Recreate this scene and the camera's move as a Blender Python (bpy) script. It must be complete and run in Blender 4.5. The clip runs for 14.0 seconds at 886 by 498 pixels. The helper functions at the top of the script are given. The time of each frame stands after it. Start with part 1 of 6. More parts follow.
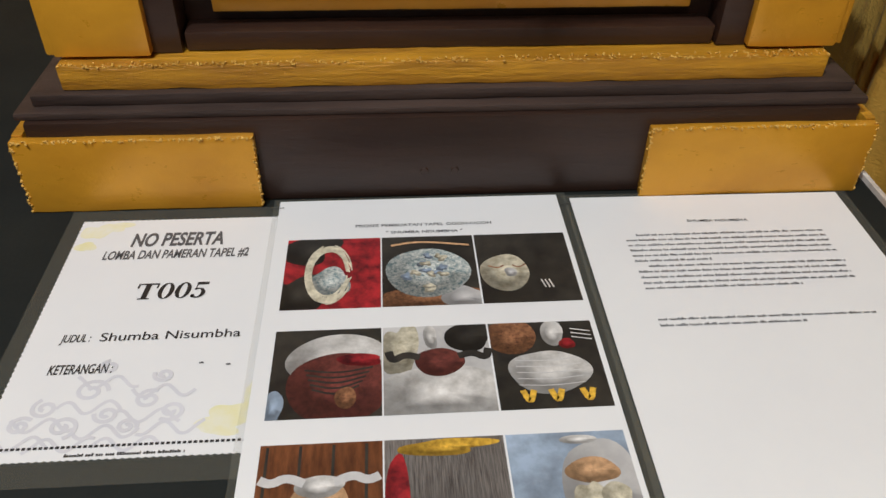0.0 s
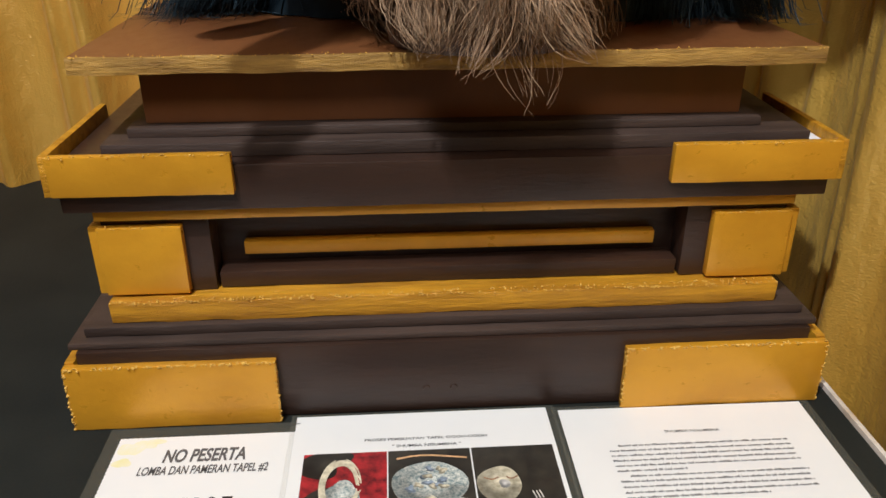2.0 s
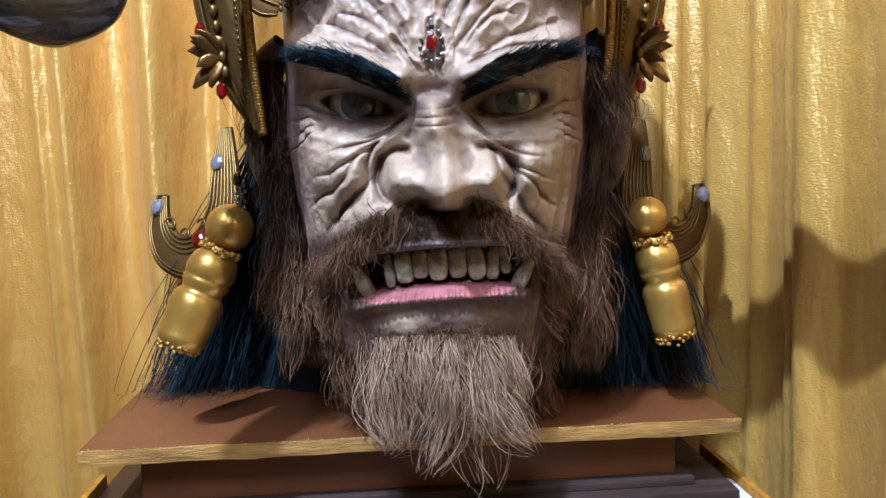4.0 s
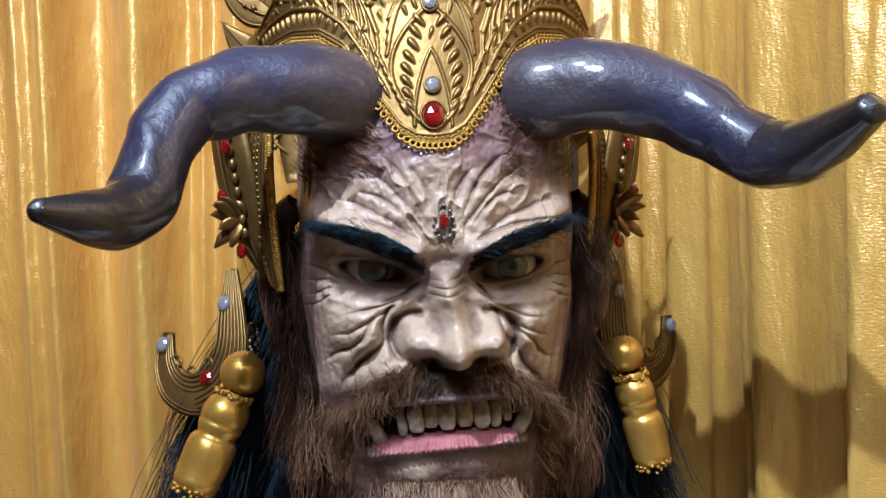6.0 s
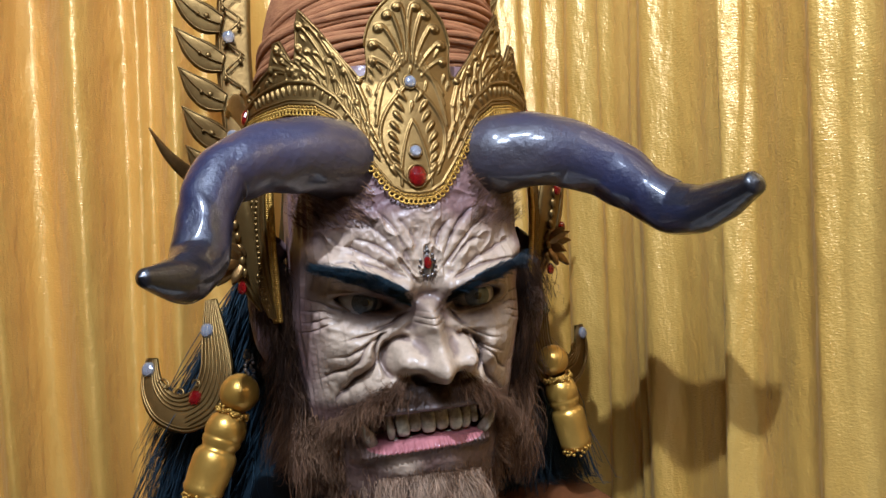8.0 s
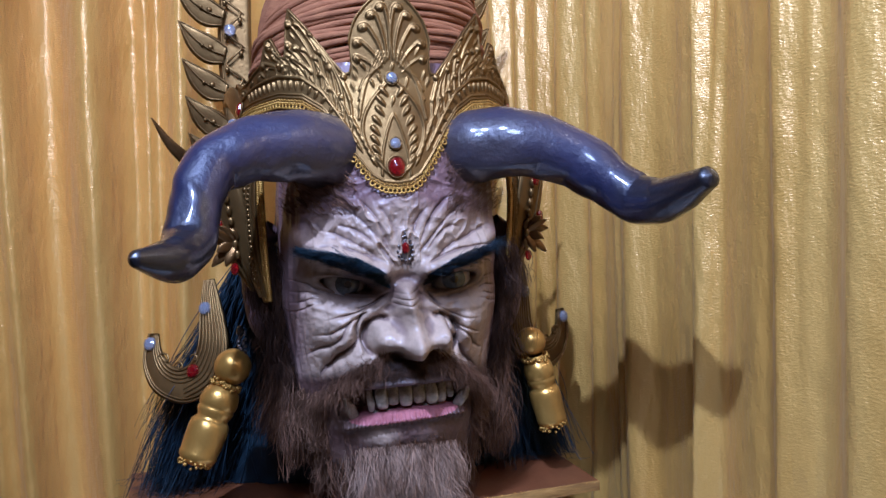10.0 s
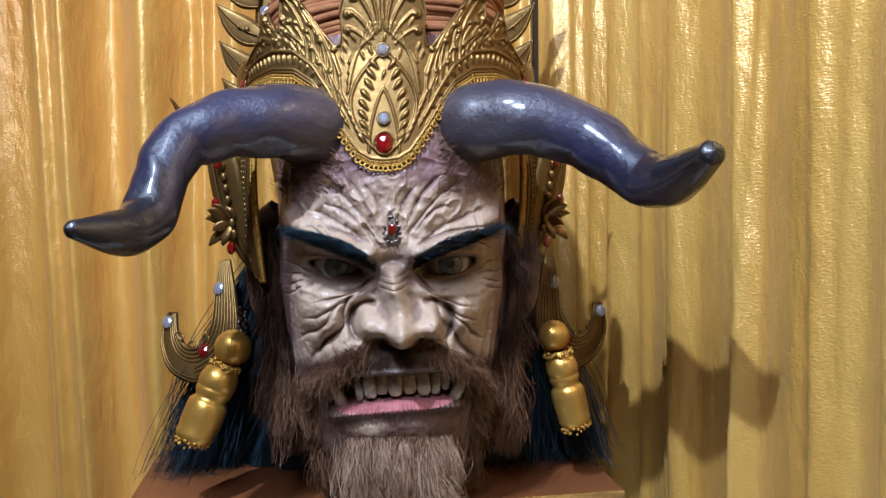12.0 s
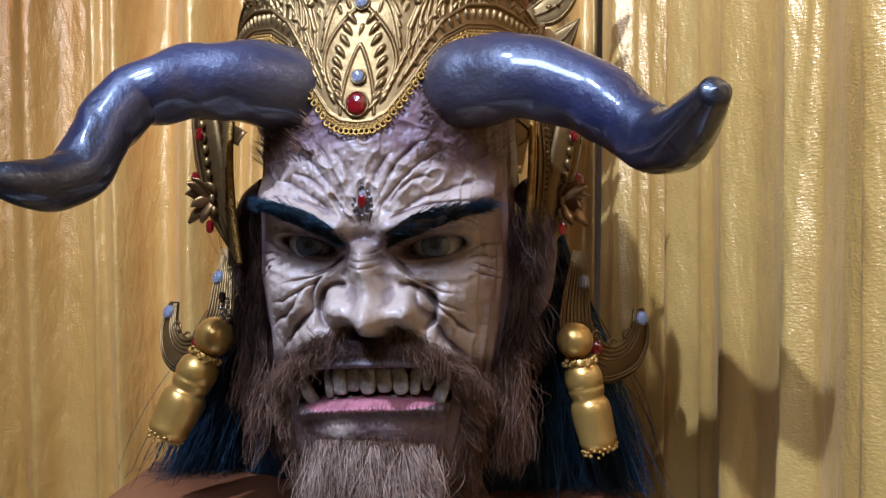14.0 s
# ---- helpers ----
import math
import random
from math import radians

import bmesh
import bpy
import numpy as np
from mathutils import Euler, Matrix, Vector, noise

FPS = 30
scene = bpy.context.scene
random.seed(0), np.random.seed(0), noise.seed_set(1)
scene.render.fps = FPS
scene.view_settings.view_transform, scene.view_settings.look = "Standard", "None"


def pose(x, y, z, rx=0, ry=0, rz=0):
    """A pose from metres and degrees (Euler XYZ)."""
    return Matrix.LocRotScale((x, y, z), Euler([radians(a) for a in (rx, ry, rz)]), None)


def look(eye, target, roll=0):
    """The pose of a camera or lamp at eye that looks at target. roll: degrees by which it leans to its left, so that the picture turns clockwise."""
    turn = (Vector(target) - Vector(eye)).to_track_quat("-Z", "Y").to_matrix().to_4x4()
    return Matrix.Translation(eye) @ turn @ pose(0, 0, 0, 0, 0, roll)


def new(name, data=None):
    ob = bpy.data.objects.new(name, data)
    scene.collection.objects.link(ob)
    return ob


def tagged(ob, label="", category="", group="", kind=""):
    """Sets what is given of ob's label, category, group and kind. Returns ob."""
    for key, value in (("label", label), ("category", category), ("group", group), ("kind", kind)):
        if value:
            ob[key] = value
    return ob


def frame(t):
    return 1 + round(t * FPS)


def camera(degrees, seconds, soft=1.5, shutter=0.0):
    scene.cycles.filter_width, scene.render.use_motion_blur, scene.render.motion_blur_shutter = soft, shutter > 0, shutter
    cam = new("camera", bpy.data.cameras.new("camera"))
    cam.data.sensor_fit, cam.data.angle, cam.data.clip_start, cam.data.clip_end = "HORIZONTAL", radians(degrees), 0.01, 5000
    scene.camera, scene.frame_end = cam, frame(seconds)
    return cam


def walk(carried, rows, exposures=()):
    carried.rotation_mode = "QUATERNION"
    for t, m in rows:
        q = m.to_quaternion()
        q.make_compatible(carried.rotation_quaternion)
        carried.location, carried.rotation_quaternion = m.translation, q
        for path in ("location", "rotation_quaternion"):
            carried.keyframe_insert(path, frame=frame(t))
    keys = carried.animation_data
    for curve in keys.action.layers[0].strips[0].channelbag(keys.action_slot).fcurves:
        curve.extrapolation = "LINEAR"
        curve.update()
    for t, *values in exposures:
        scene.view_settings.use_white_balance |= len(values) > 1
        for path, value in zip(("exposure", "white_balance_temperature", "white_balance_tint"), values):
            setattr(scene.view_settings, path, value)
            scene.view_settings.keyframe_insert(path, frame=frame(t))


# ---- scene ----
cam = camera(58.3, 14.0)
PATH = [
    (0, (-0.021, 0.106, 0.352), (0.103, 1.66, -0.9), 1.1),
    (0.5, (-0.021, 0.102, 0.358), (0.103, 1.693, -0.847), 1.0),
    (1, (-0.017, 0.094, 0.373), (0.099, 1.734, -0.765), 0.6),
    (1.5, (-0.017, 0.076, 0.4), (0.098, 1.788, -0.628), 0.3),
    (2, (-0.019, 0.058, 0.421), (0.101, 1.852, -0.453), -0.0),
    (2.5, (-0.024, 0.041, 0.459), (0.115, 1.905, -0.253), -0.2),
    (3, (-0.014, 0.021, 0.487), (0.116, 1.945, -0.04), -0.9),
    (3.5, (-0.008, 0.001, 0.508), (0.142, 1.965, 0.157), -1.2),
    (4, (-0.004, -0.008, 0.524), (0.168, 1.973, 0.309), -1.2),
    (4.625, (-0.006, -0.019, 0.547), (0.195, 1.975, 0.451), -1.2),
    (5.25, (-0.022, -0.033, 0.573), (0.219, 1.961, 0.518), -1.2),
    (5.875, (-0.053, -0.052, 0.598), (0.254, 1.929, 0.541), -1.3),
    (6.5, (-0.097, -0.078, 0.618), (0.313, 1.878, 0.553), -1.4),
    (7, (-0.138, -0.103, 0.631), (0.374, 1.829, 0.566), -1.5),
    (7.5, (-0.18, -0.131, 0.643), (0.428, 1.773, 0.572), -1.8),
    (8, (-0.201, -0.162, 0.653), (0.478, 1.717, 0.562), -2.0),
    (8.625, (-0.216, -0.194, 0.661), (0.513, 1.668, 0.549), -2.0),
    (9.25, (-0.211, -0.214, 0.661), (0.504, 1.654, 0.538), -1.7),
    (9.875, (-0.187, -0.224, 0.658), (0.466, 1.665, 0.528), -1.4),
    (10.5, (-0.146, -0.228, 0.654), (0.414, 1.688, 0.523), -1.1),
    (11, (-0.107, -0.229, 0.652), (0.371, 1.709, 0.521), -1.0),
    (11.5, (-0.068, -0.227, 0.648), (0.322, 1.73, 0.513), -0.8),
    (12, (-0.027, -0.211, 0.637), (0.274, 1.761, 0.505), -0.7),
    (12.5, (0.024, -0.194, 0.621), (0.236, 1.792, 0.507), -0.7),
    (13, (0.066, -0.179, 0.609), (0.181, 1.815, 0.518), -0.4),
    (13.5, (0.097, -0.153, 0.591), (0.129, 1.846, 0.534), -0.0),
    (14, (0.12, -0.122, 0.575), (0.084, 1.878, 0.548), 0.4),
]
EXPOSURES = [(0.0, -0.45, 6200, 10), (1.0, -0.3, 6400, 10), (1.5, -0.3, 6400, 10), (2.0, -0.05, 6400, 10), (2.5, 0.42, 6500, 12), (3.0, 0.55, 5000, 15), (3.5, 0.48, 4600, 14), (4.2, 0.4, 4950, 12), (6.5, 0.14, 5200, 12), (8.0, 0.03, 5200, 12),
             (10.3, -0.22, 4400, 27), (11.0, -0.22, 4400, 27), (11.6, -0.02, 4900, 19), (12.2, 0.02, 5150, 14), (12.8, 0.07, 4850, 15), (14.0, 0.0, 4500, 20)]
walk(cam, [(t, look(eye, target, roll)) for t, eye, target, roll in PATH], EXPOSURES)

# ---- light: dim room, ceiling key, warm lamp, two added unseen fills ----
world = bpy.data.worlds.new("world")
scene.world = world
world.use_nodes = True
world.node_tree.nodes["Background"].inputs[0].default_value = (1.0, 0.92, 0.8, 1)
world.node_tree.nodes["Background"].inputs[1].default_value = 0.10


def lamp(name, kind, eye, target, power, colour, size, spread=60):
    data = bpy.data.lights.new(name, kind)
    data.energy, data.color = power, colour
    if kind == "AREA":
        data.shape, data.size = "DISK", size
    else:
        data.shadow_soft_size = size
    if kind == "SPOT":
        data.spot_size, data.spot_blend = radians(spread), 0.6
    ob = new(name, data)
    ob.matrix_world = look(eye, target)
    return ob


LAMP_KEY, LAMP_WARM, LAMP_FILL = (-0.49, -0.37, 2.02), (0.62, -0.75, 1.25), (-0.35, -0.9, 1.85)
lamp("lamp_key", "SPOT", LAMP_KEY, (0.24, 0.68, 0.42), 174, (0.96, 0.98, 1.0), 0.022, 69)
lamp("lamp_warm", "POINT", LAMP_WARM, (0, 0.6, 0.4), 7, (1.0, 0.8, 0.55), 0.03)
# no known source: orange light added to warm the left curtain
lamp("lamp_side_fill", "SPOT", (-1.0, -0.3, 1.5), (-0.85, 1.2, 0.60), 18, (1.0, 0.37, 0.04), 0.05, 62)
# unseen soft disk added as fill for head, table and curtains
lamp("lamp_fill", "AREA", LAMP_FILL, (0.05, 0.6, 0.2), 19, (0.97, 0.98, 1.0), 0.5)


# ---- materials ----
def material(name, colour, rough=0.6, metal=0.0, colour2=None, scale=8.0, stretch=(1, 1, 1), bump=0.0, bump_scale=60.0, spots=0.0,
             coat=0.0, random_tint=0.0, sheen=0.0, rough_var=0.1, island=False):
    """A surface with broad and fine variation of colour, gloss and relief, in metres."""
    m = bpy.data.materials.new(name)
    m.use_nodes = True
    nt = m.node_tree
    bsdf = nt.nodes["Principled BSDF"]
    link = nt.links.new

    def node(kind, **values):
        n = nt.nodes.new(kind)
        for k, v in values.items():
            n.inputs[k].default_value = v
        return n

    coord = node("ShaderNodeTexCoord")
    mapping = node("ShaderNodeMapping", Scale=stretch)
    link(coord.outputs["Object"], mapping.inputs["Vector"])
    broad = node("ShaderNodeTexNoise", Scale=scale, Detail=5.0, Roughness=0.6)
    link(mapping.outputs[0], broad.inputs["Vector"])
    ramp = nt.nodes.new("ShaderNodeValToRGB")
    ramp.color_ramp.elements[0].position, ramp.color_ramp.elements[1].position = 0.35, 0.68
    ramp.color_ramp.elements[0].color = (*colour, 1)
    ramp.color_ramp.elements[1].color = (*(colour2 or tuple(c * 0.8 for c in colour)), 1)
    link(broad.outputs["Fac"], ramp.inputs[0])
    out = ramp.outputs[0]
    if random_tint:
        info = nt.nodes.new("ShaderNodeNewGeometry" if island else "ShaderNodeObjectInfo")
        hsv = node("ShaderNodeHueSaturation")
        spread = node("ShaderNodeMapRange", **{"To Min": 1 - random_tint, "To Max": 1 + random_tint})
        link(info.outputs["Random Per Island" if island else "Random"], spread.inputs["Value"])
        link(spread.outputs[0], hsv.inputs["Value"])
        link(out, hsv.inputs["Color"])
        out = hsv.outputs[0]
    link(out, bsdf.inputs["Base Color"])
    fine = node("ShaderNodeTexNoise", Scale=bump_scale, Detail=6.0, Roughness=0.65)
    link(mapping.outputs[0], fine.inputs["Vector"])
    gloss = node("ShaderNodeMapRange", **{"To Min": max(0.02, rough - rough_var), "To Max": min(1, rough + rough_var)})
    link(fine.outputs["Fac"], gloss.inputs["Value"])
    link(gloss.outputs[0], bsdf.inputs["Roughness"])
    bsdf.inputs["Metallic"].default_value = metal
    bsdf.inputs["Coat Weight"].default_value = coat
    bsdf.inputs["Coat Roughness"].default_value = 0.12
    bsdf.inputs["Sheen Weight"].default_value = sheen
    if bump:
        b = node("ShaderNodeBump", Strength=1.0, Distance=bump)
        link(fine.outputs["Fac"], b.inputs["Height"])
        link(b.outputs[0], bsdf.inputs["Normal"])
    return m


GOLD_PAINT = material("gold_painted_board", (0.66, 0.315, 0.022), 0.30, 0.18, (0.50, 0.222, 0.014), 9, (1, 1.5, 1.5), 0.0005, 60, random_tint=0.06)
GOLD_ROUGH = material("gold_raw_edge", (0.66, 0.32, 0.022), 0.32, 0.18, (0.36, 0.155, 0.012), 40, (0.3, 2.5, 2.5), 0.0014, 130)
CRUMB = material("chipped_gold_edge", (0.74, 0.44, 0.08), 0.5, 0.0, (0.50, 0.26, 0.04), 90, (1, 1, 1), 0.0004, 300)
BROWN = material("dark_brown_paint", (0.038, 0.0175, 0.0105), 0.40, 0.0, (0.022, 0.0105, 0.007), 7, (1, 5, 5), 0.0004, 70, random_tint=0.1)
DUSTY = material("dusty_brown_paint", (0.060, 0.036, 0.027), 0.6, 0.0, (0.026, 0.014, 0.010), 14, (0.5, 4, 4), 0.0006, 120)
BOARD = material("brown_shelf_board", (0.17, 0.062, 0.02), 0.42, 0.0, (0.12, 0.042, 0.013), 5, (2, 1, 1), 0.0002, 60)
PLY = material("gold_ply_edge", (0.48, 0.27, 0.055), 0.6, 0.1, (0.20, 0.10, 0.02), 30, (0.6, 4, 4), 0.0015, 110)
CLOTH = material("black_table_cloth", (0.008, 0.0105, 0.0098), 0.78, 0.0, (0.014, 0.0165, 0.0145), 9, (1, 1, 1), 0.00008, 400)
CLOTH.node_tree.nodes["Principled BSDF"].inputs["Specular IOR Level"].default_value = 0.25
PAPER = material("white_paper", (0.80, 0.80, 0.78), 0.55, 0.0, (0.76, 0.76, 0.75), 6, (1, 1, 1), 0.00005, 300)
INK = material("black_ink", (0.02, 0.02, 0.022), 0.5)
WALL = material("cream_wall_paint", (0.55, 0.48, 0.38), 0.8, 0.0, (0.5, 0.43, 0.33), 3, (1, 1, 1), 0.0004, 90)
FLOOR = material("grey_floor_tile", (0.3, 0.27, 0.23), 0.4, 0.0, (0.25, 0.22, 0.19), 3)
WHITE_EDGE = material("white_edge_trim", (0.7, 0.66, 0.6), 0.5, 0.0, (0.5, 0.4, 0.3), 30)


# ---- building helpers ----
def finish(name, bm, mat, parent=None, label="", smooth=True):
    bmesh.ops.recalc_face_normals(bm, faces=bm.faces[:])
    me = bpy.data.meshes.new(name)
    bm.to_mesh(me)
    bm.free()
    for m in mat if isinstance(mat, (list, tuple)) else [mat]:
        me.materials.append(m)
    ob = new(name, me)
    if smooth:
        me.shade_smooth()
        me.set_sharp_from_angle(angle=radians(40))
    if parent:
        ob.parent = parent
        ob.matrix_parent_inverse = parent.matrix_basis.inverted() if parent.parent is None else (parent.parent.matrix_basis @ parent.matrix_parent_inverse @ parent.matrix_basis).inverted()
    if label:
        tagged(ob, label)
    return ob


def part(name, bm, mat, parent, label="", smooth=True):
    return finish(name, bm, mat, parent, label, smooth)


def part_data(name, verts, faces, mat, parent=None, label="", smooth=True):
    """A mesh from computed arrays, for dense things."""
    me = bpy.data.meshes.new(name)
    me.from_pydata([tuple(v) for v in verts], [], [tuple(f) for f in faces])
    for m in mat if isinstance(mat, (list, tuple)) else [mat]:
        me.materials.append(m)
    ob = new(name, me)
    if smooth:
        me.shade_smooth()
    if parent:
        ob.parent = parent
        ob.matrix_parent_inverse = parent.matrix_basis.inverted()
    if label:
        tagged(ob, label)
    return ob


def thing(name, label, category, at=(0, 0, 0), group=""):
    ob = new(name)
    ob.matrix_basis = pose(*at)
    ob.empty_display_size = 0.02
    return tagged(ob, label, category, group)


def box(x0, x1, y0, y1, z0, z1, bevel=0.0015, wobble=0.0, seed=0, cuts=0):
    """A bmesh box with worn, slightly uneven edges."""
    bm = bmesh.new()
    bmesh.ops.create_cube(bm, size=1)
    bmesh.ops.transform(bm, matrix=Matrix.LocRotScale(((x0 + x1) / 2, (y0 + y1) / 2, (z0 + z1) / 2), None, (x1 - x0, y1 - y0, z1 - z0)), verts=bm.verts)
    if cuts:
        bmesh.ops.subdivide_edges(bm, edges=[e for e in bm.edges if abs(e.verts[0].co.x - e.verts[1].co.x) > 0.5 * (x1 - x0)], cuts=cuts)
    if bevel:
        edges = [e for e in bm.edges if len(e.link_faces) == 2 and e.calc_face_angle(0) > 0.5]
        bmesh.ops.bevel(bm, geom=edges, offset=bevel, segments=2, profile=0.6, affect="EDGES")
    if wobble:
        for v in bm.verts:
            v.co += wobble * noise.noise_vector((v.co + Vector((seed * 3.1, 0, 0))) * 45)
    return bm
# ---- the setting ----
def setting(name, bm, mat, label, category):
    return tagged(finish(name, bm, mat), label, category, kind="structure")


TABLE_H = 0.75
setting("floor", box(-2.6, 1.6, -2.4, 1.6, -TABLE_H - 0.1, -TABLE_H, 0), FLOOR, "plain grey tiled floor of the hall", "floor")
setting("ceiling", box(-2.6, 1.6, -2.4, 1.6, 2.3, 2.4, 0), WALL, "cream painted ceiling of the hall", "ceiling")
setting("wall_north", box(-2.6, 1.6, 1.5, 1.6, -TABLE_H, 2.3, 0), WALL, "cream wall hidden behind the curtain", "wall")
setting("wall_south", box(-2.6, 1.6, -2.4, -2.3, -TABLE_H, 2.3, 0), WALL, "cream wall of the hall", "wall")
setting("wall_east", box(1.5, 1.6, -2.3, 1.5, -TABLE_H, 2.3, 0), WALL, "cream wall of the hall", "wall")
setting("wall_west", box(-2.6, -2.5, -2.3, 1.5, -TABLE_H, 2.3, 0), WALL, "cream wall of the hall", "wall")

table = thing("display_table", "table covered with a smooth black cloth", "table", (-0.5, 0.7, -TABLE_H))
part("tabletop", box(-1.7, 0.358, 0.06, 1.2, -0.03, 0.0, 0.003), CLOTH, table)
for x in (-1.62, 0.28):
    for y in (0.13, 1.12):
        part("leg", box(x, x + 0.05, y, y + 0.05, -TABLE_H, -0.03, 0.003), BROWN, table)
part("edge_trim", box(0.3585, 0.363, 0.06, 1.2, -0.03, 0.003, 0.001), WHITE_EDGE, table, "worn white edge strip")


def satin(name, colour, colour2):
    """Gold satin: glossy woven cloth with a fine slub."""
    m = material(name, colour, 0.38, 0.28, colour2, 7, (1, 1, 0.12), 0.0, 200, coat=0.75)
    nt = m.node_tree
    bsdf = nt.nodes["Principled BSDF"]
    coord = nt.nodes.new("ShaderNodeTexCoord")
    mp = nt.nodes.new("ShaderNodeMapping")
    mp.inputs["Scale"].default_value = (240, 240, 520)
    nt.links.new(coord.outputs["Object"], mp.inputs["Vector"])
    weave = nt.nodes.new("ShaderNodeTexNoise")
    weave.inputs["Scale"].default_value, weave.inputs["Detail"].default_value = 1.0, 3
    nt.links.new(mp.outputs[0], weave.inputs["Vector"])
    b = nt.nodes.new("ShaderNodeBump")
    b.inputs["Distance"].default_value, b.inputs["Strength"].default_value = 0.0010, 0.75
    nt.links.new(weave.outputs["Fac"], b.inputs["Height"])
    mp2 = nt.nodes.new("ShaderNodeMapping")
    mp2.inputs["Scale"].default_value = (1, 1, 0.35)
    nt.links.new(coord.outputs["Object"], mp2.inputs["Vector"])
    crumple = nt.nodes.new("ShaderNodeTexNoise")
    crumple.inputs["Scale"].default_value, crumple.inputs["Detail"].default_value = 34.0, 4
    nt.links.new(mp2.outputs[0], crumple.inputs["Vector"])
    b2 = nt.nodes.new("ShaderNodeBump")
    b2.inputs["Distance"].default_value, b2.inputs["Strength"].default_value = 0.009, 0.8
    nt.links.new(crumple.outputs["Fac"], b2.inputs["Height"])
    nt.links.new(b2.outputs[0], b.inputs["Normal"])
    nt.links.new(b.outputs[0], bsdf.inputs["Normal"])
    nt.links.new(b.outputs[0], bsdf.inputs["Coat Normal"])
    bsdf.inputs["Coat Roughness"].default_value = 0.30
    bsdf.inputs["Sheen Weight"].default_value = 0.06
    bsdf.inputs["Sheen Tint"].default_value = (1, 0.9, 0.65, 1)
    return m


SATIN = satin("gold_satin", (0.69, 0.435, 0.094), (0.56, 0.30, 0.039))


def curtain(name, path, folds, label, z0=-0.7, z1=2.2, nz=60, seed=1):
    """Hanging cloth along a line of plan points, with folds given as (where, width, depth); thick cloth."""
    rng = np.random.default_rng(seed)
    pts = np.array(path, float)
    seg = np.r_[0, np.cumsum(np.hypot(*np.diff(pts, axis=0).T))]
    n = int(seg[-1] / 0.004)
    s = np.linspace(0, seg[-1], n)
    px, py = np.interp(s, seg, pts[:, 0]), np.interp(s, seg, pts[:, 1])
    k = np.ones(41) / 41
    px, py = (np.convolve(np.pad(a, 20, mode="edge"), k, "valid") for a in (px, py))
    tx, ty = np.gradient(px), np.gradient(py)
    norm = np.hypot(tx, ty)
    nx, ny = ty / norm, -tx / norm
    zs = np.linspace(z0, z1, nz)
    verts = []
    phase = rng.uniform(0, 6.28, len(folds))
    for z in zs:
        off = np.zeros(n)
        for (c, w, d), ph in zip(folds, phase):
            cc = c + 0.012 * math.sin(2.1 * z + ph)
            ww = w * (1 + 0.15 * math.sin(1.7 * z + 2 * ph))
            off += d * np.exp(-((s - cc) / ww) ** 2)
        off += 0.0018 * np.sin(s * 47 + 2 * np.sin(3 * z)) + 0.0006 * np.sin(s * 143 + 3 * z) + 0.0015 * np.sin(7 * z + 9 * s)
        verts.append(np.stack([px + nx * off, py + ny * off, np.full(n, z)], 1))
    verts = np.concatenate(verts)
    a = (np.arange(nz - 1)[:, None] * n + np.arange(n - 1)[None]).ravel()
    faces = np.stack([a, a + 1, a + n + 1, a + n], 1)
    ob = part_data(name, verts, faces, SATIN)
    mod = ob.modifiers.new("thick", "SOLIDIFY")
    mod.thickness, mod.offset = 0.0015, -1
    return tagged(ob, label, "curtain")


rng = np.random.default_rng(5)


def fold_row(length, step, lo, hi):
    rows, c = [], 0.0
    while c < length:
        w = rng.uniform(0.010, 0.030) if rng.random() < 0.7 else rng.uniform(0.035, 0.06)
        rows.append((c, w, rng.uniform(lo, hi)))
        c += step * rng.uniform(0.4, 2.1)
    return rows


BACK = [(x + 2.3, w, d) for x, w, d in ((-0.575, 0.026, 0.034), (-0.465, 0.020, 0.060), (-0.41, 0.032, 0.085), (-0.285, 0.034, 0.085), (-0.225, 0.014, 0.024), (-0.165, 0.030, 0.060),
                                        (-0.06, 0.034, 0.050), (0.05, 0.034, 0.045), (0.15, 0.028, 0.04), (0.225, 0.022, 0.040), (0.29, 0.018, 0.030), (0.345, 0.012, 0.022))]
SIDE = [(0.060, 0.022, 0.026), (0.118, 0.014, 0.014), (0.172, 0.022, 0.024), (0.258, 0.028, 0.028), (0.300, 0.009, 0.008), (0.392, 0.012, 0.010), (0.440, 0.026, 0.027),
        (0.560, 0.014, 0.022), (0.588, 0.007, 0.007), (0.645, 0.040, 0.008), (0.712, 0.018, 0.022), (0.742, 0.009, 0.008), (0.81, 0.026, 0.022), (0.90, 0.02, 0.02), (1.0, 0.03, 0.025), (1.2, 0.03, 0.03), (1.4, 0.03, 0.03)]
curtain("curtain", [(-2.3, 1.22), (-0.45, 1.2), (0.18, 1.17), (0.36, 1.13)], fold_row(1.66, 0.085, 0.02, 0.06) + BACK, "gold satin curtain hanging in deep soft folds behind the head", seed=2)
curtain("curtain", [(0.33, 1.12), (0.405, 1.0), (0.42, 0.8), (0.425, 0.5), (0.43, -0.5)], SIDE, "gold satin curtain hanging beside the table edge", seed=3)
# ---- stepped wooden pedestal ----
plinth = thing("pedestal", "stepped dark brown wooden pedestal with gold painted corner boards", "pedestal", (0.028, 0.75, 0))
CX = 0.028
BACK = 0.93
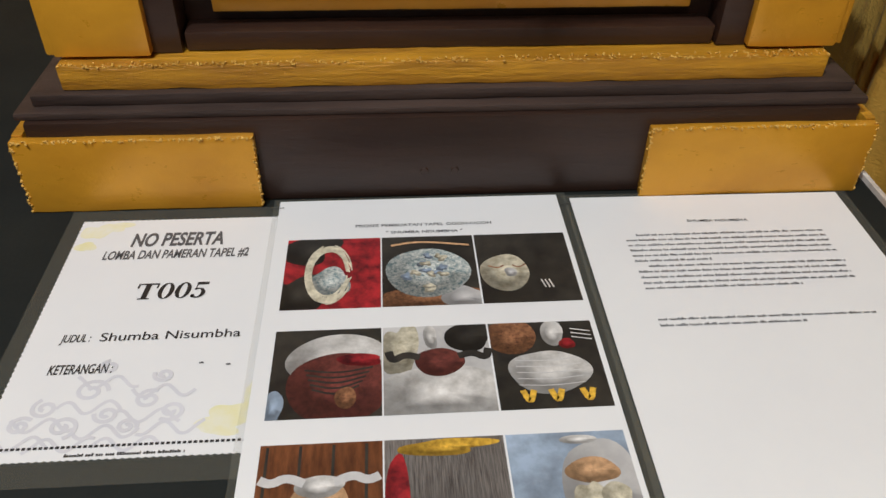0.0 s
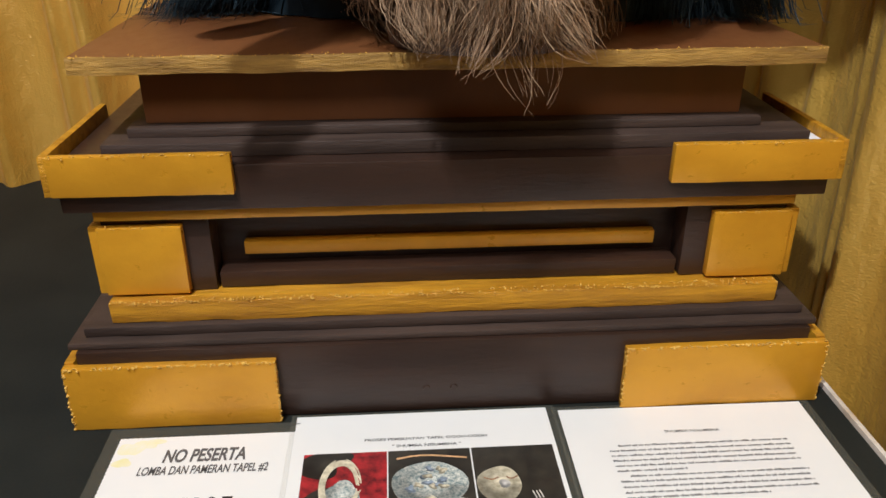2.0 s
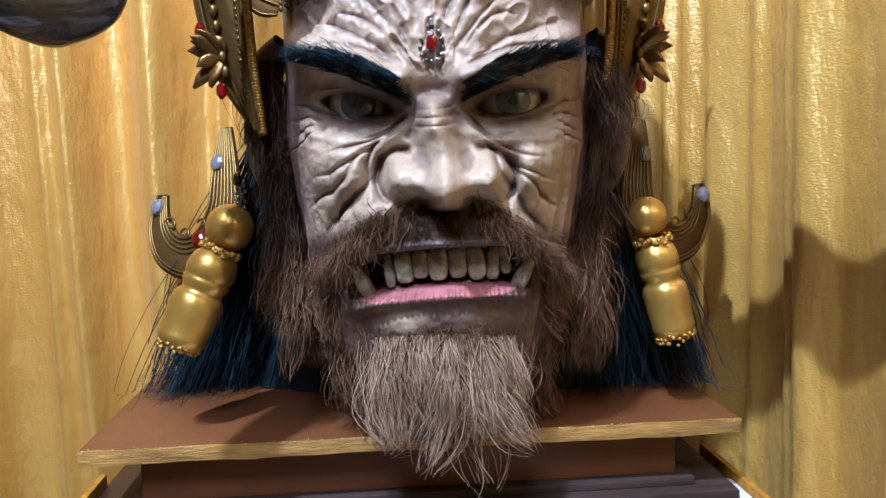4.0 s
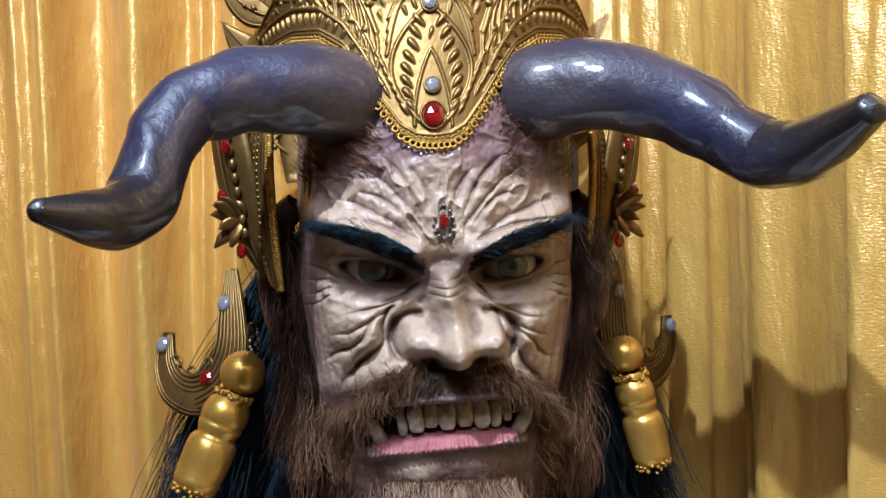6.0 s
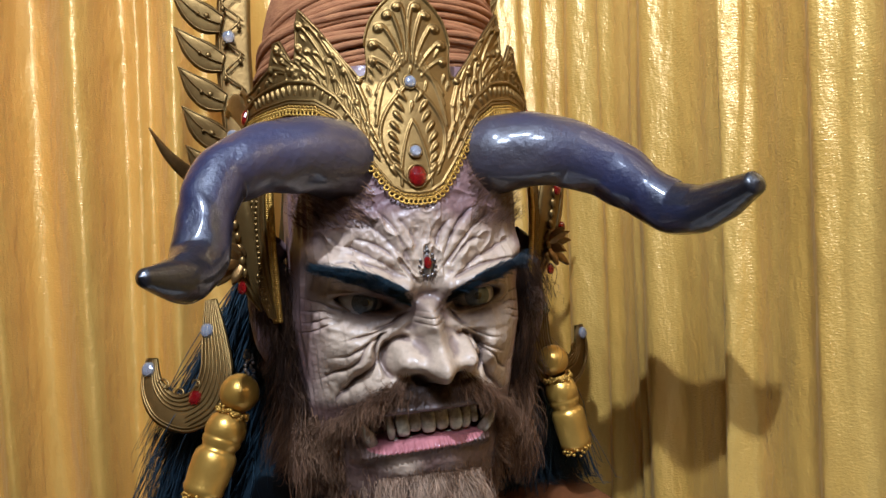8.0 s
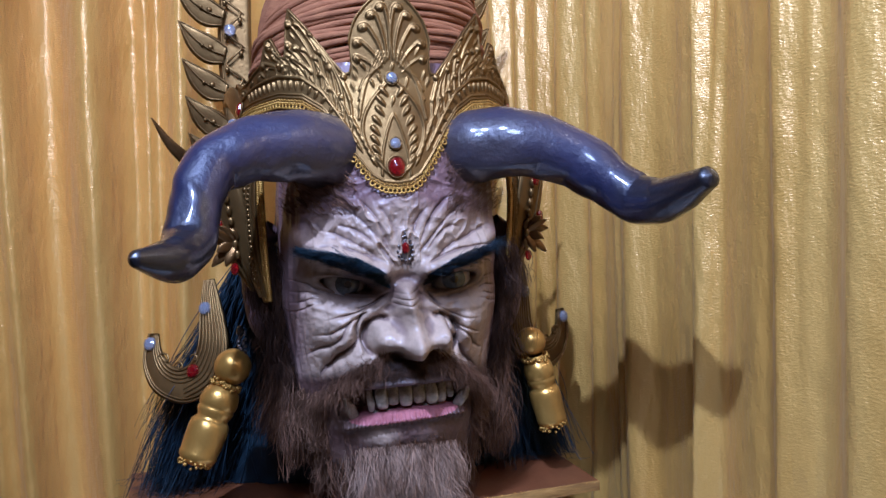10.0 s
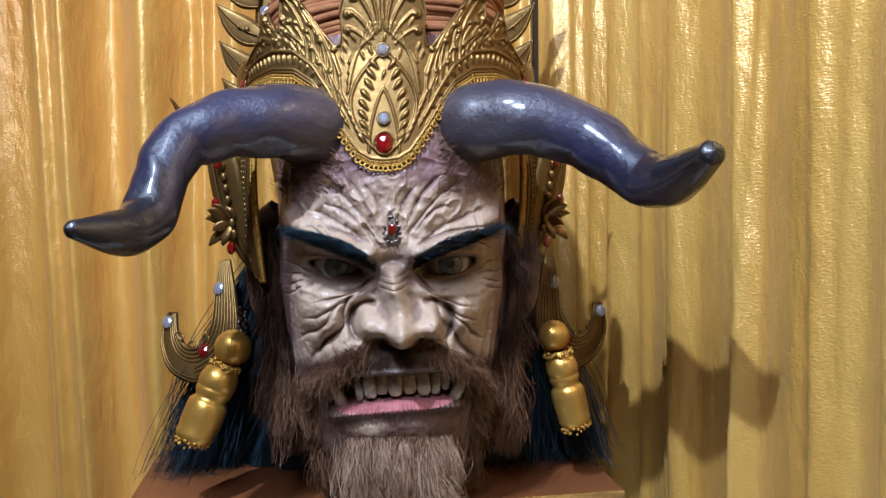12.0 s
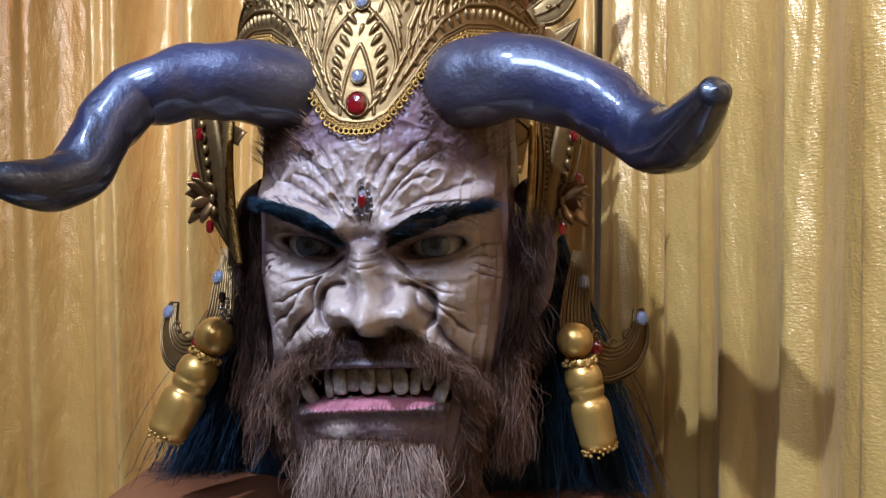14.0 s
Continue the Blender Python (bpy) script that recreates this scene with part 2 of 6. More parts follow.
# base and its steps
part("base", box(CX - 0.304, CX + 0.300, 0.608, BACK + 0.03, 0.0006, 0.070, 0.002, 0.0006, 1, 24), BROWN, plinth)
part("step", box(CX - 0.310, CX + 0.306, 0.612, BACK + 0.03, 0.0702, 0.076, 0.0015, 0.0006, 2, 24), DUSTY, plinth)
part("step", box(CX - 0.299, CX + 0.297, 0.621, BACK + 0.02, 0.0762, 0.085, 0.002, 0.0006, 3, 24), DUSTY, plinth)
part("gold_bar", box(CX - 0.277, CX + 0.274, 0.627, BACK, 0.0852, 0.1035, 0.0015, 0.0012, 4, 60), GOLD_ROUGH, plinth, "rough gold painted bar with chipped edges")
# recessed waist
part("waist", box(CX - 0.262, CX + 0.262, 0.672, BACK - 0.03, 0.1037, 0.181, 0.001), BROWN, plinth)
part("sill_board", box(CX - 0.192, CX + 0.192, 0.648, 0.6718, 0.1037, 0.118, 0.002, 0.0005, 7, 12), BROWN, plinth)
part("gold_strip", box(CX - 0.172, CX + 0.175, 0.662, 0.6718, 0.127, 0.1385, 0.001, 0.0004, 5, 20), GOLD_PAINT, plinth)
for s in (-1, 1):
    x0, x1 = sorted((CX + s * 0.194, CX + s * 0.278))
    part("column", box(x0, x1, 0.645, 0.6718, 0.1037, 0.181, 0.0015, 0.0004, 6), BROWN, plinth)
    x0, x1 = sorted((CX + s * 0.214, CX + s * 0.280))
    part("corner_block", box(x0, x1, 0.636, 0.6448, 0.106, 0.165, 0.0015, 0.0006, 8 + s, 6), GOLD_PAINT, plinth, "gold painted square block")
    x0, x1 = sorted((CX + s * 0.2785, CX + s * 0.287))
    part("corner_block", box(x0, x1, 0.640, 0.74, 0.106, 0.165, 0.0015, 0.001, 18 + s), GOLD_PAINT, plinth)
part("gold_line", box(CX - 0.279, CX + 0.279, 0.636, BACK, 0.1712, 0.1815, 0.001, 0.0004, 9, 20), GOLD_PAINT, plinth)
# upper tray
part("upper_board", box(CX - 0.298, CX + 0.298, 0.6285, BACK + 0.01, 0.1817, 0.2185, 0.0018, 0.0006, 10, 24), BROWN, plinth)
part("ledge", box(CX - 0.267, CX + 0.285, 0.645, BACK - 0.01, 0.2187, 0.230, 0.0015, 0.0006, 11, 20), DUSTY, plinth)
part("ledge", box(CX - 0.25, CX + 0.25, 0.66, BACK - 0.02, 0.2302, 0.238, 0.0015, 0.0006, 12, 20), DUSTY, plinth)
for s in (-1, 1):
    inner_u, inner_l = (0.166, 0.146) if s < 0 else (0.168, 0.142)
    x0, x1 = sorted((CX + s * inner_u, CX + s * 0.300))
    part("corner_board", box(x0, x1, 0.6205, 0.6283, 0.1975, 0.229, 0.0012, 0.0005, 20 + s, 12), GOLD_PAINT, plinth, "gold painted corner board")
    x0, x1 = sorted((CX + s * 0.2985, CX + s * 0.3045))
    part("side_board", box(x0, x1, 0.6215, 0.765, 0.1975, 0.2295, 0.001, 0.0009, 22 + s, 4), GOLD_ROUGH, plinth)
    x0, x1 = sorted((CX + s * inner_l, CX + s * 0.314))
    part("corner_board", box(x0, x1, 0.5995, 0.6078, 0.0006, 0.060, 0.0012, 0.0006, 24 + s, 12), GOLD_PAINT, plinth, "gold painted base board with dents")
    x0, x1 = sorted((CX + s * 0.3065, CX + s * 0.3145))
    part("side_board", box(x0, x1, 0.6082, 0.74, 0.0006, 0.061, 0.001, 0.0009, 26 + s, 4), GOLD_ROUGH, plinth)
# neck and shelf
part("neck", box(CX - 0.238, CX + 0.236, 0.672, BACK - 0.03, 0.2382, 0.2838, 0.001, 0, 0), BOARD, plinth)
part("shelf", box(CX - 0.278, CX + 0.283, 0.6425, 0.90, 0.284, 0.2965, 0.0008, 0, 0), BOARD, plinth, "brown painted shelf board")
part("shelf_edge", box(CX - 0.278, CX + 0.283, 0.6400, 0.6423, 0.284, 0.2968, 0.0006, 0.0009, 31, 60), PLY, plinth, "raw gold painted plywood edge")
WHITE_CARD = material("white_card", (0.75, 0.75, 0.78), 0.5)
part("white_card", box(CX + 0.287, CX + 0.2975, 0.640, 0.69, 0.2192, 0.2215, 0.0003), WHITE_CARD, plinth, "scrap of white card in the tray corner")
for x in (0.004, 0.027):
    bm = bmesh.new()
    bmesh.ops.create_cone(bm, cap_ends=True, segments=16, radius1=0.0032, radius2=0.0026, depth=0.0012, matrix=pose(x, 0.6076, 0.0235, 90, 0, 0))
    part("screw_head", bm, BROWN, plinth, "painted-over screw head")
# ---- the sculpted mask head: its own frame, turned six degrees on the shelf ----
TURN_H, AT_H = radians(6.0), (0.047, 0.62)
CH, SH = math.cos(TURN_H), math.sin(TURN_H)


def place(p):
    """From the head's frame (x to its side, y to its back, z up) into the world."""
    p = np.asarray(p, float)
    return np.stack([AT_H[0] + CH * p[..., 0] + SH * p[..., 1], AT_H[1] - SH * p[..., 0] + CH * p[..., 1], p[..., 2]], -1)


def lattice(x, y, freq, seed):
    """Smooth value noise in -1..1."""
    table = np.random.default_rng(seed).uniform(-1, 1, (64, 64))
    u, v = x * freq, y * freq
    i, j = np.floor(u).astype(int), np.floor(v).astype(int)
    a, b = u - i, v - j
    a, b = a * a * (3 - 2 * a), b * b * (3 - 2 * b)
    g = lambda m, n: table[m % 64, n % 64]
    return (g(i, j) * (1 - a) + g(i + 1, j) * a) * (1 - b) + (g(i, j + 1) * (1 - a) + g(i + 1, j + 1) * a) * b


def bump(x, z, cx, cz, sx, sz):
    return np.exp(-(((x - cx) / sx) ** 2) - ((z - cz) / sz) ** 2)


def smooth(v, lo, hi):
    k = np.clip((v - lo) / (hi - lo), 0, 1)
    return k * k * (3 - 2 * k)


Z_KNOTS = [0.2975, 0.34, 0.37, 0.40, 0.43, 0.46, 0.50, 0.54, 0.57, 0.61, 0.66, 0.70, 0.75, 0.80]
W_KNOTS = [0.072, 0.078, 0.092, 0.101, 0.108, 0.114, 0.121, 0.125, 0.125, 0.124, 0.124, 0.122, 0.118, 0.11]
F_KNOTS = [0.0, -0.025, -0.042, -0.046, -0.042, -0.045, -0.052, -0.058, -0.062, -0.073, -0.070, -0.063, -0.05, -0.03]
Y_EAR = 0.07


def zline(x, skew, curve, mid):
    return mid + skew * x + curve * x * x


def upper_lip(x):
    return zline(x, 0.06, -1.4, 0.4625)


def lower_lip(x):
    return zline(x, 0.06, -2.0, 0.4350)


def folds(d, width):
    """A sharp fold: a groove with a raised, rolled bank."""
    k = np.clip(d / (2.6 * width), 0, None)
    return -np.exp(-np.abs(d / (0.62 * width)) ** 1.5) + 0.95 * k * np.exp(1 - k) - 0.10 * np.exp(-((d / (4 * width)) ** 2))


def crease(x, z, a, b, bow, width, depth):
    """A wrinkle from a to b, bowed sideways, fading at its ends."""
    (ax, az), (bx, bz) = a, b
    dx, dz = bx - ax, bz - az
    length = math.hypot(dx, dz)
    u = ((x - ax) * dx + (z - az) * dz) / length**2
    d = ((x - ax) * dz - (z - az) * dx) / length - bow * 4 * u * (1 - u)
    fade = smooth(u, -0.05, 0.25) * (1 - smooth(u, 0.75, 1.05))
    return depth * fade * folds(d, width) * (0.85 + 0.35 * lattice(x + 3 * ax, z + 2 * bz, 60, 91))


def face_relief(x, z):
    """How far the face stands forward of the plain head form."""
    z = z + 0.0035 * (1 - smooth(z, 0.595, 0.63))
    s = np.sign(x)
    ax = np.abs(x)
    out = np.zeros_like(x)
    # nose
    xn = x - 0.008 * smooth(-z, -0.57, -0.52)
    cut = smooth(z, 0.4910, 0.4995)
    out += cut * (1 - smooth(z, 0.553, 0.592)) * 0.031 * np.exp(-((xn / np.interp(z, [0.50, 0.54, 0.59], [0.018, 0.0130, 0.0095])) ** 2))
    out += cut * 0.025 * np.exp(-((((xn / 0.0175) ** 2 + ((z - 0.5105) / 0.0150) ** 2)) ** 1.2))
    an = np.abs(xn)
    out += 0.026 * np.exp(-((((an - 0.0280) / 0.0135) ** 2 + ((z - 0.5175) / 0.0140) ** 2) ** 1.4))
    out -= 0.022 * bump(an, z, 0.017, 0.4985, 0.009, 0.0055)
    out -= 0.016 * bump(an, z, 0.0485, 0.523, 0.0065, 0.017)
    rw = np.hypot((an - 0.0305) / 0.0145, (z - 0.5175) / 0.0145)
    out -= 0.011 * np.exp(-(((rw - 1.42) / 0.22) ** 2)) * smooth(an + 0.5 * (z - 0.5175), 0.030, 0.040)
    # brow ridge and frown
    zb = 0.583 + 0.40 * (ax - 0.02)
    win = smooth(ax, 0.0, 0.022) * (1 - smooth(ax, 0.105, 0.125))
    out += 0.020 * np.exp(-(((z - zb + 0.002) / 0.0115) ** 2)) * win
    out += 0.007 * bump(ax, z, 0.02, 0.592, 0.012, 0.012)
    out -= 0.010 * bump(ax, z, 0.0, 0.578, 0.020, 0.0065)
    # eyes
    tilt = 0.16 * (ax - 0.057)
    e = ((ax - 0.057) / 0.0275) ** 2 + ((z - 0.5715 - tilt) / np.where(s > 0, 0.0082, 0.0070)) ** 2
    out -= 0.025 * bump(ax, z, 0.052, 0.570, 0.030, 0.0145)
    out -= 0.022 * np.sqrt(np.clip(1 - e, 0, 1))
    out += 0.0045 * np.exp(-(((np.sqrt(e) - 1.28) / 0.26) ** 2))
    rr = np.hypot((ax - 0.057) / 0.034, (z - 0.5715) / 0.0175)
    below = 1 - smooth(z, 0.558, 0.568)
    out += 0.0011 * np.cos(6.28 * (rr - 1.0) * 1.7 + 1.2 * lattice(x, z, 60, 3)) * np.exp(-(((rr - 1.6) / 0.55) ** 2)) * below
    # cheeks and the folds of the snarl
    out += 0.017 * bump(ax, z, 0.078, 0.532, 0.030, 0.026)
    out += 0.006 * bump(ax, z, 0.062, 0.515, 0.016, 0.016)
    warp = 0.004 * lattice(x, z, 45, 7)
    zz, xx = z + warp, ax + warp
    out += crease(xx, zz, (0.040, 0.545), (0.090, 0.470), 0.006, 0.0046, 0.0105)
    out += crease(xx, zz, (0.047, 0.540), (0.100, 0.492), 0.006, 0.0028, 0.0045)
    out += crease(xx, zz, (0.030, 0.552), (0.088, 0.515), 0.006, 0.0025, 0.0042)
    out += crease(xx, zz, (0.022, 0.560), (0.080, 0.533), 0.005, 0.0022, 0.0035)
    out += crease(xx, zz, (0.016, 0.566), (0.055, 0.545), 0.004, 0.0018, 0.0026)
    for k in range(4):
        out += crease(xx, zz, (0.082, 0.563 - 0.004 * k), (0.118, 0.578 - 0.013 * k), -0.002, 0.0015, 0.0028)
    for k in range(3):
        out += crease(x, zz, (-0.014, 0.566 - 0.006 * k), (0.016, 0.566 - 0.006 * k), 0.002, 0.0013, 0.0016)
    # forehead: deep rolled wrinkles that fan out from the frown
    for k in range(6):
        a = radians(16 + 12.5 * k)
        r0, r1 = 0.020 + 0.004 * (k % 3), 0.070 + 0.012 * math.sin(2.3 * k)
        one_side = np.where(x > 0, 1.0, 0.55)
        out += one_side * crease(xx + 0.004 * lattice(x, z, 22, 11 + k), zz, (0.006 + r0 * math.cos(a), 0.590 + r0 * math.sin(a)),
                                 (0.010 + r1 * 1.25 * math.cos(a), 0.590 + r1 * math.sin(a)), -0.006 + 0.003 * (k % 2), 0.0027, 0.0048)
    area = smooth(z - 0.30 * ax, 0.583, 0.597) * (1 - smooth(z, 0.668, 0.690)) * (1 - smooth(ax, 0.095, 0.118))
    radius = np.hypot(x, z - 0.572)
    fan = np.arctan2(x, z - 0.572) * 0.062 + 0.0045 * lattice(x, z, 34, 21) + 0.0016 * lattice(x, z, 95, 23)
    cord = 1 - np.abs(lattice(fan, radius * 0.42, 120, 22))
    out += (0.0052 * (cord**3 - 0.35) + 0.0016 * (1 - np.abs(lattice(fan, radius * 0.6, 230, 24)) - 0.6)) * area * np.where(x < 0.015, 1.0, 0.5)
    # muzzle, lips, mouth and chin
    out += 0.020 * bump(x, z, 0.004, 0.474, 0.066, 0.020)
    out += 0.012 * bump(x, z, 0.004, 0.425, 0.060, 0.020)
    zu, zl = upper_lip(x) + 0.0035, lower_lip(x) + 0.0035
    inside = smooth(z, zl - 0.0015, zl + 0.003) * (1 - smooth(z, zu - 0.003, zu + 0.0015)) * (1 - smooth(ax, 0.062, 0.072))
    out -= 0.036 * inside
    edge = 1 - smooth(ax, 0.060, 0.078)
    out += 0.0065 * np.exp(-(((z - zu - 0.004) / 0.0045) ** 2)) * edge
    lip = np.exp(-(((z - zl + 0.0065) / 0.0062) ** 2)) * edge
    out += lip * (0.0125 + 0.0011 * np.sin(x * 1400 + 3 * lattice(x, z, 90, 31)))
    out -= 0.002 * np.exp(-(((z - zl + 0.019) / 0.007) ** 2)) * edge * (0.7 + 0.3 * lattice(x, z, 40, 33))
    out += 0.004 * bump(x, z, 0.0, 0.403, 0.045, 0.020) + 0.004 * bump(x, z, -0.026, 0.411, 0.022, 0.013) + 0.003 * bump(x, z, 0.036, 0.411, 0.024, 0.013) + 0.0025 * lattice(x, z, 48, 35) * bump(x, z, 0, 0.412, 0.07, 0.02)
    # fine skin
    out += 0.0007 * lattice(x, z, 160, 41) + 0.0004 * lattice(x, z, 330, 42)
    return out


def head_base(theta, z):
    w, f = np.interp(z, Z_KNOTS, W_KNOTS), np.interp(z, Z_KNOTS, F_KNOTS)
    c = np.cos(theta)
    return w * np.sin(theta), Y_EAR + (f - Y_EAR) * np.sign(c) * np.abs(c) ** 0.8


def skin_at(x, z):
    """The y of the finished face over (x, z)."""
    w = np.interp(z, Z_KNOTS, W_KNOTS)
    th = np.arcsin(np.clip(x / w, -0.999, 0.999))
    return head_base(th, z)[1] - face_relief(x, z) * np.clip(np.cos(th) * 1.6, 0, 1)


def grid_faces(nu, nv, base=0, wrap=False):
    a = (np.arange(nv - 1)[:, None] * nu + np.arange(nu - 1 + wrap)[None]).ravel()
    i, j = a // nu, a % nu
    nxt = (j + 1) % nu
    return np.stack([base + i * nu + j, base + i * nu + nxt, base + (i + 1) * nu + nxt, base + (i + 1) * nu + j], 1)


def sweep(points, radii, sides=28, rings=90, rough=0.0, seed=0):
    """A tapering tube along a smooth line, closed at its tip."""
    pts, rad = np.array(points, float), np.array(radii, float)
    seg = np.r_[0, np.cumsum(np.linalg.norm(np.diff(pts, axis=0), axis=1))]
    u = np.linspace(0, seg[-1], rings)
    path = np.stack([np.interp(u, seg, pts[:, k]) for k in range(3)], 1)
    r = np.interp(u, seg, rad)
    for _ in range(16):
        path[1:-1] = 0.25 * path[:-2] + 0.5 * path[1:-1] + 0.25 * path[2:]
        r[1:-1] = 0.25 * r[:-2] + 0.5 * r[1:-1] + 0.25 * r[2:]
    tail = np.linspace(0, 1, rings) ** 1
    r *= np.sqrt(np.clip((1 - tail) / 0.012, 0, 1))
    t = np.gradient(path, axis=0)
    t /= np.linalg.norm(t, axis=1)[:, None]
    up = np.array([0.15, 0.4, 1.0])
    side = np.cross(t, up)
    side /= np.linalg.norm(side, axis=1)[:, None]
    top = np.cross(side, t)
    a = np.linspace(0, 2 * np.pi, sides, endpoint=False)
    rr = r[:, None] * (1 + rough * lattice(u[:, None] * 1.0 + 0 * a, np.cos(a)[None] * 0.06 + 0 * u[:, None], 38, seed + 50))
    verts = path[:, None] + rr[..., None] * (np.cos(a)[None, :, None] * side[:, None] + np.sin(a)[None, :, None] * top[:, None])
    return verts.reshape(-1, 3), grid_faces(sides, rings, wrap=True)


def blob(centre, axes, size, power=2.0, nu=16, nv=10):
    """A rounded, slightly squared pebble with its own axes; size: half extents."""
    th, ph = np.meshgrid(np.linspace(0, 2 * np.pi, nu, endpoint=False), np.linspace(-np.pi / 2, np.pi / 2, nv))
    f = lambda v: np.sign(v) * np.abs(v) ** (2 / power)
    p = np.stack([f(np.cos(ph)) * f(np.cos(th)) * size[0], f(np.cos(ph)) * f(np.sin(th)) * size[1], f(np.sin(ph)) * size[2]], -1).reshape(-1, 3)
    return p @ np.array(axes) + np.array(centre), grid_faces(nu, nv, wrap=True)


def painted(name, rough=0.42, coat=0.35, relief=0.0006, grain=240):
    """Airbrushed paint on the sculpture, from the mesh's own paint layer with any painted-in shade, plus brushed
    mottling.
    """
    m = material(name, (0.5, 0.4, 0.3), rough, 0.0, None, 40, (1, 1, 1), relief, grain, coat=coat)
    nt = m.node_tree
    bsdf = nt.nodes["Principled BSDF"]
    layer = nt.nodes.new("ShaderNodeAttribute")
    layer.attribute_name = "paint"
    mottling = nt.nodes.new("ShaderNodeTexNoise")
    mottling.inputs["Scale"].default_value, mottling.inputs["Detail"].default_value = 42, 6
    ramp = nt.nodes.new("ShaderNodeMapRange")
    ramp.inputs["To Min"].default_value, ramp.inputs["To Max"].default_value = 0.72, 1.22
    nt.links.new(mottling.outputs["Fac"], ramp.inputs["Value"])
    mix = nt.nodes.new("ShaderNodeHueSaturation")
    nt.links.new(ramp.outputs[0], mix.inputs["Value"])
    mix.inputs["Saturation"].default_value = 1.3
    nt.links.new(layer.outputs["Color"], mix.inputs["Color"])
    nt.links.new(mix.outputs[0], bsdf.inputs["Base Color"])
    return m


SKIN = painted("painted_skin", 0.48, 0.13)
LIP = material("pink_lip_paint", (0.45, 0.17, 0.17), 0.35, 0, (0.30, 0.10, 0.10), 90, (1, 1, 1), 0.0006, 300, coat=0.5)
MOUTH = material("dark_mouth_paint", (0.05, 0.018, 0.015), 0.5)
TOOTH = material("stained_teeth", (0.40, 0.35, 0.24), 0.2, 0, (0.13, 0.10, 0.065), 110, (1, 1, 1), 0.0005, 160, coat=0.6)
HORN = painted("glossy_horn_paint", 0.42, 0.85, 0.0022, 60)
EYE_WHITE = material("eye_white", (0.46, 0.43, 0.41), 0.15, 0, (0.24, 0.19, 0.17), 60, coat=0.8)
IRIS = material("grey_iris", (0.095, 0.115, 0.14), 0.1, 0, (0.05, 0.06, 0.075), 300, coat=1.0)
PUPIL = material("black_pupil", (0.008, 0.008, 0.01), 0.08, coat=1.0)


